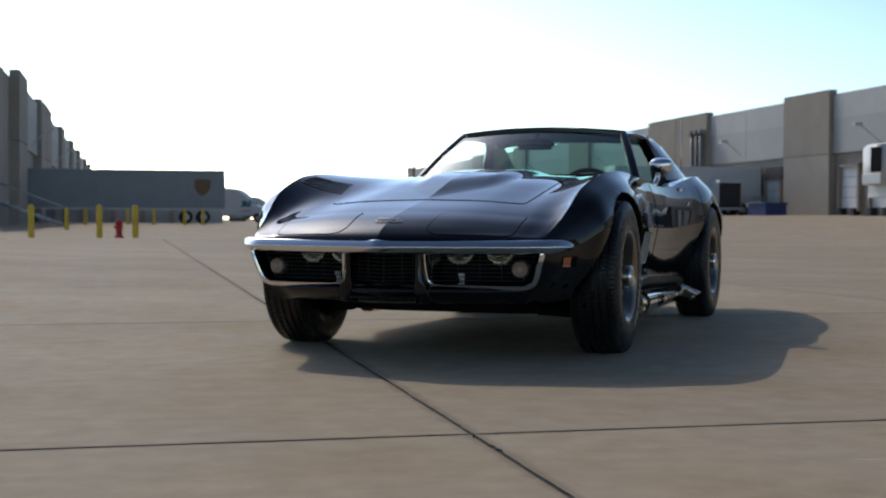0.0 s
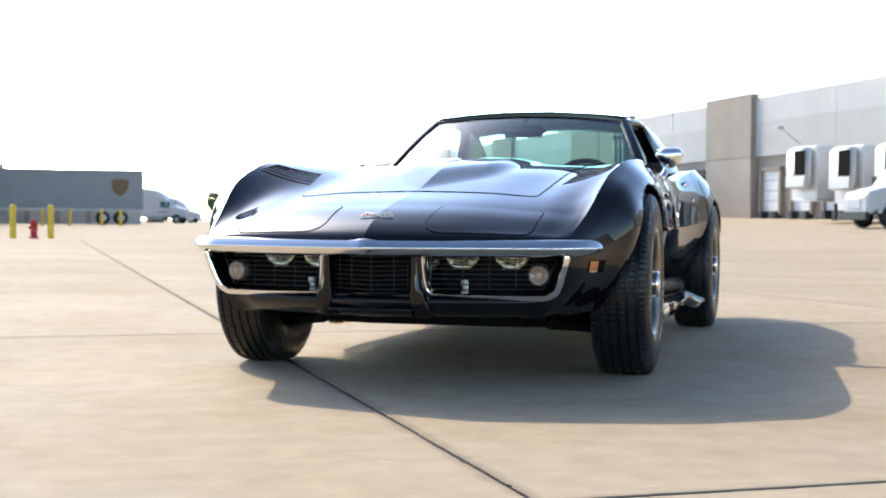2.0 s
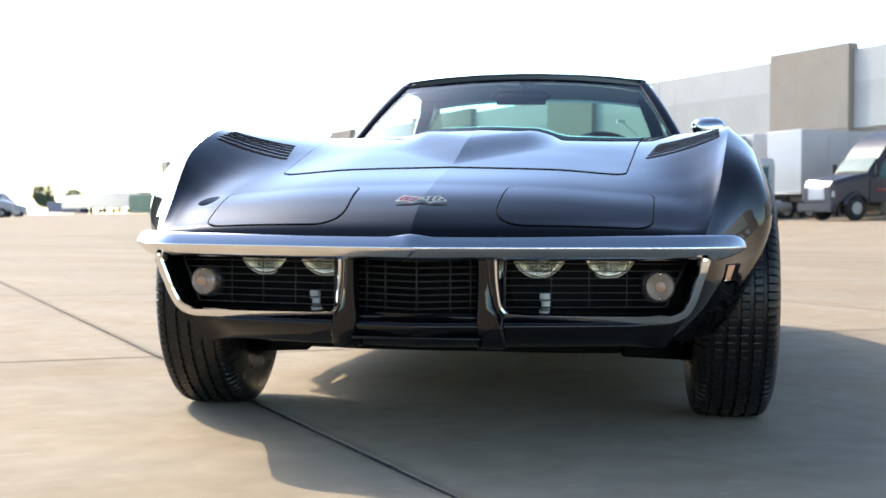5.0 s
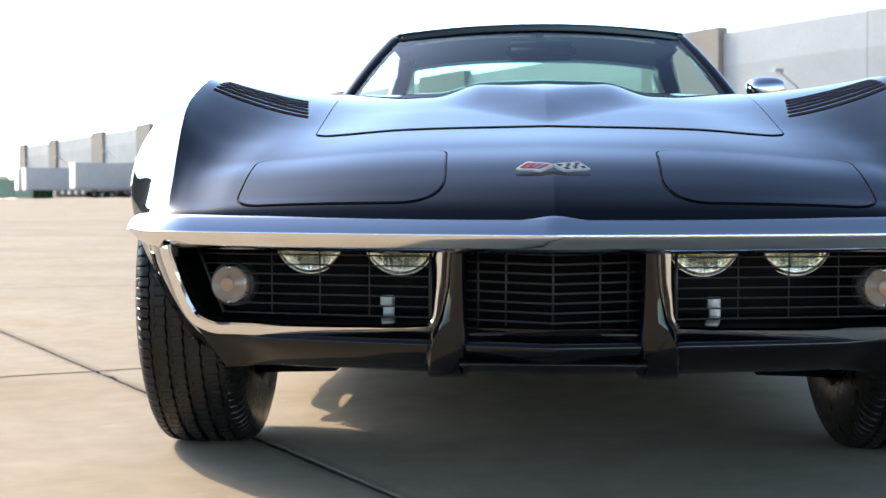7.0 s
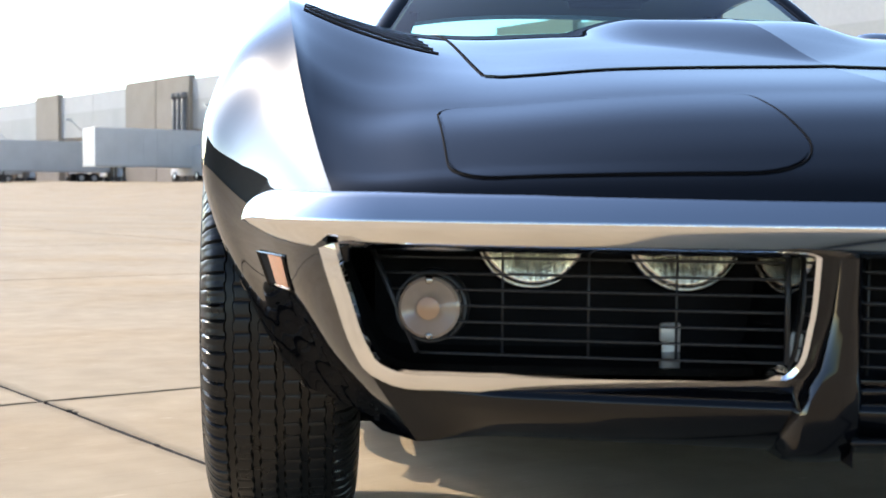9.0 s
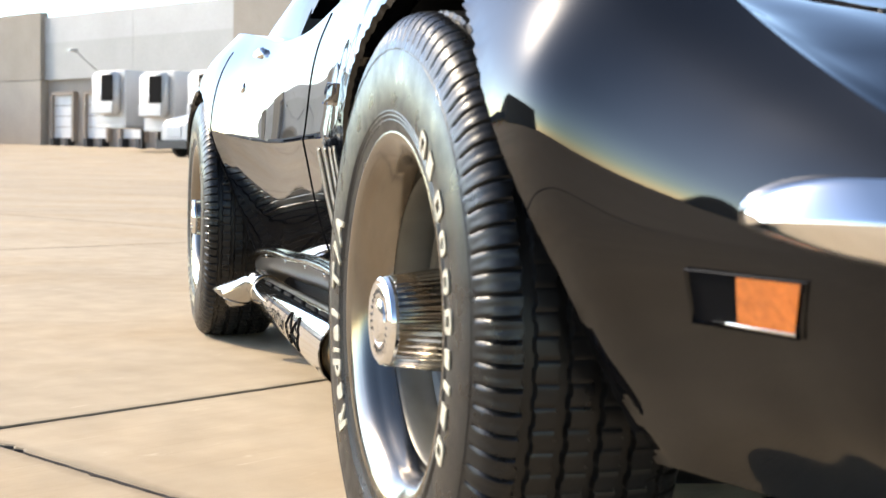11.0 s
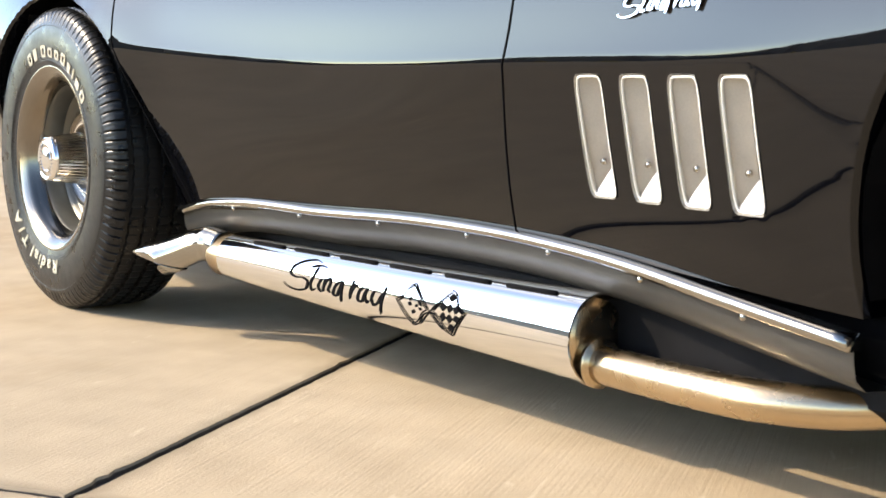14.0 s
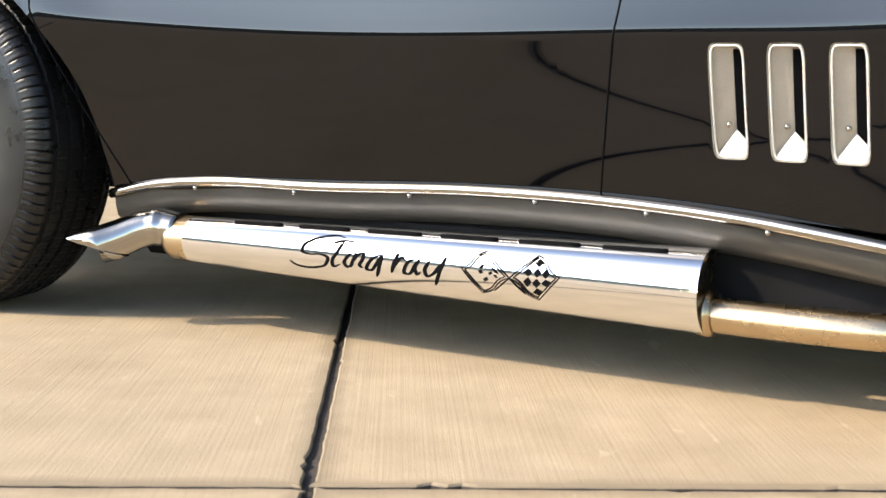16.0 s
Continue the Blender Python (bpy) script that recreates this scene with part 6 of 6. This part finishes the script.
def tractor(label, paint, sleeper):
    """A bonneted road tractor facing +y, front axle at y 0."""
    t = tagged(new("semi_truck"), label, "truck")
    roof_z = 3.95 if sleeper else 2.85
    back = -4.6 if sleeper else -2.1
    c = 0.5 if sleeper else 0.62
    rings = []
    for y, w, z0, z1 in ((1.15, 0.85, 0.75, 1.38), (1.0, 0.95, 0.62, 1.60), (0.4, 1.02, 0.95, 1.76), (-0.5 + c / 2, 1.08, 1.0, 1.90), (-1.15 + c, 1.12, 0.9, 1.97)):
        rings.append([Vector((x * w, y, z)) for x, z in ((-1, z0), (-1, z1 - 0.15), (-0.85, z1), (0.85, z1), (1, z1 - 0.15), (1, z0))])
    part("bonnet", loft(rings), paint, t, smooth=False)
    rings = []
    top = ((-1.5, 3.00, 1.15), (-1.85, 3.34, 1.16), (-2.3, 3.64, 1.17), (-3.0, 3.86, 1.18)) if sleeper else ((-1.5, 2.85, 1.16),)
    for y, z1, w in ((-1.15 + c, 1.98, 1.16), (-1.75 + c, 2.66, 1.14), *top, (back + 0.15, roof_z, 1.18), (back, roof_z - 0.05, 1.16)):
        rings.append([Vector((x * w, y, z)) for x, z in ((-1, 0.75), (-1, z1 - 0.25), (-0.88, z1), (0.88, z1), (1, z1 - 0.25), (1, 0.75))])
    cab = sharpen(part("cab", loft(rings), paint, t), 28)
    b = bmesh.new()
    b.faces.new([b.verts.new(p) for p in ((-1.00, -1.15 + c, 2.05), (1.00, -1.15 + c, 2.05), (0.95, -1.68 + c, 2.66), (-0.95, -1.68 + c, 2.66))])
    part("windscreen", b, TRUCKGLASS, cab, smooth=False)
    for s in (1, -1):
        b = bmesh.new()
        b.faces.new([b.verts.new((s * 1.185, y, z)) for y, z in ((-1.55 + c, 1.85), (-2.35 + c, 1.85), (-2.35 + c, 2.45), (-1.85 + c, 2.45))])
        part("side_window", b, TRUCKGLASS, cab, smooth=False)
        part("mirror", box(s * 1.3 - 0.05, s * 1.3 + 0.05, -1.5 + c, -1.3 + c, 1.8, 2.4, 0.02), BLACK, cab, smooth=False)
        b = lathe([(0.0, 0.66), (0.16, 0.66), (0.2, 0.6), (0.2, 0.56)], 28)
        bmesh.ops.delete(b, geom=[v for v in b.verts if v.co.z < 0.05], context="VERTS")
        bmesh.ops.transform(b, matrix=pose(s * 0.98, 0, 0.52, 0, 0, 0 if s > 0 else 180), verts=b.verts)
        part("wing", b, paint, t)
        part("headlamp", box(s * 0.8 - 0.16, s * 0.8 + 0.16, 0.98, 1.1, 0.95, 1.2, 0.03), TRAILERW, t, smooth=False)
        part("fuel_tank", tube([(s * 0.95, -1.6, 0.62), (s * 0.95, -3.0, 0.62)], 0.32, 16), GALV, t)
    part("radiator_grille", box(-0.5, 0.5, 1.12, 1.18, 0.85, 1.35, 0.02), GALV, t, smooth=False)
    part("bumper", box(-1.1, 1.1, 1.05, 1.3, 0.35, 0.72, 0.05, seg=2), BLACK if not sleeper else paint, t, smooth=False)
    part("frame_rail", box(-0.45, 0.45, back - 2.6, 0.4, 0.65, 0.9, 0.02), BLACK, t, smooth=False)
    truck_wheels(t, (0.0, back - 0.7, back - 2.0), 0.5, 1.02)
    for z0, col in ((1.25, RED), (1.75, TRUCKGLASS)):
        for s in (1, -1):
            part("door_stripe", box(s * 1.165 - 0.012, s * 1.165 + 0.012, -2.9 + 1.6 * c, -1.5 + c, z0, z0 + 0.07), col, cab, smooth=False)
    return t


def delivery_van():
    """A rounded white van facing +y, its middle at y 0."""
    t = tagged(new("delivery_van"), "white delivery van parked at the loading dock", "van")
    rings = []
    for y, z0, z1, w in ((3.3, 0.5, 0.95, 0.8), (3.2, 0.42, 1.15, 0.92), (2.6, 0.4, 1.45, 1.0), (2.2, 0.4, 1.75, 1.02), (1.5, 0.4, 2.55, 1.04), (1.0, 0.4, 2.8, 1.05), (-3.2, 0.4, 2.85, 1.05), (-3.3, 0.45, 2.75, 1.0)):
        rings.append([Vector((x * w, y, z)) for x, z in ((-0.95, z0), (-1, z0 + 0.2), (-1, z1 - 0.3), (-0.8, z1), (0.8, z1), (1, z1 - 0.3), (1, z0 + 0.2), (0.95, z0))])
    body_ = sharpen(part("van_body", loft(rings), TRAILERW, t), 35)
    b = bmesh.new()
    b.faces.new([b.verts.new(p) for p in ((-0.85, 2.22, 1.78), (0.85, 2.22, 1.78), (0.8, 1.56, 2.5), (-0.8, 1.56, 2.5))])
    part("windscreen", b, TRUCKGLASS, body_, smooth=False)
    for s in (1, -1):
        b = bmesh.new()
        b.faces.new([b.verts.new((s * 1.055, y, z)) for y, z in ((1.9, 1.4), (0.8, 1.4), (0.8, 2.1), (1.5, 2.1))])
        part("side_window", b, TRUCKGLASS, body_, smooth=False)
    part("rear_door", box(-0.95, 0.95, -3.36, -3.28, 0.6, 2.6, 0.03), BLACK, t, smooth=False)
    truck_wheels(t, (2.1, -2.0), 0.36, 0.95)
    return t


def heading_out(s_, n_, ob, turn):
    """Stands a docked trailer with its front n-wards of the wall."""
    p = at(s_, n_, max(ground_z(s_, n_), ground_z(s_, n_ - 5)))
    ob.matrix_basis = pose(p.x, p.y, p.z, 0, 0, 33.0 + turn)
    return ob


row = "trailers backed to the docks"
reefer = tagged(trailer("white refrigerated trailer backed to a dock", TRAILERW, 11.2, True), group=row)
heading_out(59.2, 44.1, reefer, 90)
for s_ in (55.0, 51.0):
    p = at(s_, 44.1, ground_z(s_, 39.0))
    copy_thing(reefer, pose(p.x, p.y, p.z, 0, 0, 33.0 + 90))
white = tagged(trailer("plain white trailer backed to a dock", TRAILERW, 13.0), group=row)
heading_out(97.2, 43.4, white, 90)
for s_, n_ in ((46.9, 44.6), (126.0, 43.4), (152.0, 43.4), (177.5, 43.4), (182.0, 43.4)):
    p = at(s_, n_, ground_z(s_, 39.0))
    copy_thing(white, pose(p.x, p.y, p.z, 0, 0, 33.0 + 90))
heading_out(97.6, -1.7, trailer("grey trailer with a brown shield mark, backed to the wall", TRAILERG, 14.4, False, BROWN), 90)
place(tractor("white day-cab road tractor hooked to a white trailer", TRAILERW, False), 46.9, 34.6, 90)
place(delivery_van(), 97.0, 46.0, 0)
place(tractor("dark sleeper-cab road tractor parked in the yard", MAROON, True), 40.5, 35.9, 90)
far_truck = place(tractor("white sleeper road tractor parked far down the yard", TRAILERW, True), 146.0, 12.9, -112)
copy_thing(far_truck, pose(*at(204.0, 20.5, ground_z(204, 20.5)), 0, 0, 33.0 - 112))

# far row of boxes at the yard's end
def container(label, paint, length):
    t = tagged(new("shipping_container"), label, "container")
    b = bmesh.new()
    n_ = int(length / 0.14)
    for s in (1, -1):
        grid_bm([[Vector((s * (1.22 - 0.03 * (k % 4 < 2)), -length / 2 + k * 0.14, z)) for z in (0.15, 2.85)] for k in range(n_ + 1)], b)
    part("corrugated_side", b, paint, t, smooth=False)
    part("container_roof", box(-1.22, 1.22, -length / 2, length / 2, 2.8, 2.9, 0.01), paint, t, smooth=False)
    part("container_base", box(-1.22, 1.22, -length / 2, length / 2, 0.0, 0.18, 0.01), paint, t, smooth=False)
    for y in (-length / 2, length / 2):
        part("end_panel", box(-1.22, 1.22, y - 0.03, y + 0.03, 0.15, 2.85, 0.01), paint, t, smooth=False)
    return t


place(container("green steel container on the concrete", GREEN, 14.0), 206.0, 40.5, 6)
place(container("green steel container on the concrete", GREEN, 9.0), 186.0, 40.0, 4).scale = (1.1, 1, 1.3)
for k in range(5):
    p = at(255.0 + 15 * k, 47.0 - 0.4 * k, ground_z(255, 47))
    copy_thing(white, pose(p.x, p.y, p.z, 0, 0, 33.0 + 12))
place(container("blue tarpaulined load at the yard's end", BLUE, 16.0), 335.0, 46.0, 20)


def bollard():
    t = tagged(new("bollard"), "yellow steel safety bollard set in concrete", "bollard", "bollards by the dock")
    part("post", lathe([(0.0, 0.10), (1.02, 0.10), (1.07, 0.07), (1.085, 0.0)], 20), YELLOW, t)
    part("footing", lathe([(0.0, 0.0), (0.006, 0.15), (0.0, 0.16)], 20), CONCRETE, t)
    return t


def upright(p):
    return pose(p.x, p.y, p.z, 0, -90, 0)


bol = bollard()
BOL = [(39.0, -2.49), (39.0, -1.34), (39.0, -4.64), (60.9, -4.54), (84.0, -1.7), (84.0, -4.4), (84.0, 0.0), (84.0, 2.0), (84.0, 3.2)]
for k, (s_, n_) in enumerate(BOL):
    m = upright(at(s_, n_, ground_z(s_, n_)))
    if k:
        copy_thing(bol, m)
    else:
        bol.matrix_basis = m
for n_, s_ in ((49.0, 101.0), (49.0, 97.5), (49.0, 95.5), (48.8, 66.0)):
    copy_thing(bol, upright(at(s_, n_, ground_z(s_, n_))))

hyd = tagged(new("fire_hydrant"), "small red fire hydrant between yellow bollards", "hydrant")
part("barrel", lathe([(0.0, 0.17), (0.04, 0.17), (0.05, 0.11), (0.45, 0.10), (0.46, 0.13), (0.50, 0.13), (0.58, 0.09), (0.63, 0.03), (0.66, 0.0)], 20), HYDR, hyd)
for a in (0, 90, 180):
    b = lathe([(0.08, 0.06), (0.16, 0.06), (0.17, 0.04), (0.17, 0)], 14)
    bmesh.ops.transform(b, matrix=pose(0.36, 0, 0) @ Matrix.Rotation(radians(a), 4, "X") @ pose(0, 0, 0, 0, 0, 90), verts=b.verts)
    part("outlet", b, HYDR, hyd)
hyd.matrix_basis = upright(at(39.0, -1.86, ground_z(39, -2)))

# steps and a skip by the dock wall
st = tagged(new("dock_steps"), "grey steel dock steps with rails", "steps")
for k in range(5):
    part("tread", frame_box(92.6 + 0.28 * k, 92.9 + 0.28 * k, 47.6, 48.9, 0.95 + 0.17 * k, 1.0 + 0.17 * k), GALV, st, smooth=False)
for n_ in (47.6, 48.9):
    part("rail", tube([at(92.6, n_, 1.9), at(94.0, n_, 2.6), at(95.5, n_, 2.6)], 0.03, 6), GALV, st)
    for s_ in (92.7, 94.0, 95.4):
        part("rail_post", tube([at(s_, n_, 0.9), at(s_, n_, 2.6 if s_ > 93 else 1.95)], 0.025, 6), GALV, st)
sk = tagged(new("waste_skip"), "small blue steel waste skip by the dock", "skip")
part("bin", frame_box(86.5, 89.5, 45.5, 47.3, 0.85, 2.0, None, 0.06), BLUE, sk, smooth=False)
part("rim", frame_box(86.4, 89.6, 45.4, 47.4, 1.95, 2.05, None, 0.02), BLUE, sk, smooth=False)
ls = tagged(new("dock_steps"), "dark steel steps beside the near dock wall", "steps")
for k in range(6):
    part("tread", frame_box(70.0, 71.5, -8.6 + 0.55 * k, -8.1 + 0.55 * k, 1.5 - 0.22 * k, 1.56 - 0.22 * k), GALV, ls, smooth=False)
for s_ in (70.0, 71.5):
    part("rail", tube([at(s_, -8.6, 2.6), at(s_, -5.2, 1.3)], 0.04, 6), GALV, ls)
    part("stringer", tube([at(s_, -8.6, 1.5), at(s_, -5.2, 0.3)], 0.08, 6), GALV, ls)
part("landing", frame_box(68.0, 71.5, -8.9, -8.4, 0.2, 1.55), WALL_G, ls, smooth=False)


# ---- distant trees ----
def tree(seed, h):
    rnd = random.Random(seed)
    t = tagged(new("tree"), "hazy green broad-crowned tree beyond the yard", "tree", "trees beyond the yard")
    part("trunk", tube(path3([(0, 0, 0), (0.1, 0, h * 0.25), (0, 0.1, h * 0.55)], 8), lambda u: 0.30 - 0.18 * u, 8), BARK, t)
    for k in range(4):
        a = k * 1.7 + rnd.random()
        part("limb", tube([(0, 0, h * (0.28 + 0.06 * k)), (math.cos(a) * h * 0.2, math.sin(a) * h * 0.2, h * (0.5 + 0.07 * k))], 0.09, 6), BARK, t)
    vs, fs = [], []
    for _ in range(2600):
        while True:
            p = Vector((rnd.uniform(-1, 1), rnd.uniform(-1, 1), rnd.uniform(-1, 1)))
            if 0.35 < p.length < 1:
                break
        lump = 1 + 0.28 * noise.noise(p * 2.1 + Vector((seed, 0, 0)))
        c = Vector((p.x * h * 0.42 * lump, p.y * h * 0.42 * lump, h * 0.63 + p.z * h * 0.36 * lump))
        u = Vector((rnd.gauss(0, 1), rnd.gauss(0, 1), rnd.gauss(0, 1))).normalized() * 0.22
        w = u.orthogonal().normalized() * 0.16
        i = len(vs)
        vs += [c - u, c + w, c + u, c - w]
        fs.append((i, i + 1, i + 2, i + 3))
    me = bpy.data.meshes.new("crown")
    me.from_pydata(vs, [], fs)
    me.materials.append(LEAF)
    ob = new("crown", me)
    ob.parent = t
    return t


trees = [tree(3, 9.0), tree(8, 7.5)]
TREES = [(398, 48, 1.0, 0), (392, 56, 0.8, 1), (420, 40, 0.7, 1), (430, 52, 0.75, 0), (408, 64, 0.7, 1), (450, 70, 0.8, 0), (436, 30, 0.55, 1), (470, 20, 0.6, 0), (480, 60, 0.9, 1)]
for k, (s_, n_, f_, i) in enumerate(TREES):
    p = at(s_, n_, ground_z(s_, n_))
    m = pose(p.x, p.y, p.z, 0, 0, 40 * k) @ Matrix.Scale(f_, 4)
    if k in (0, 1):
        trees[i].matrix_basis = pose(p.x, p.y, p.z, 0, 0, 40 * k)
    else:
        copy_thing(trees[i], pose(p.x, p.y, p.z, 0, 0, 40 * k)).scale = (f_, f_, f_)
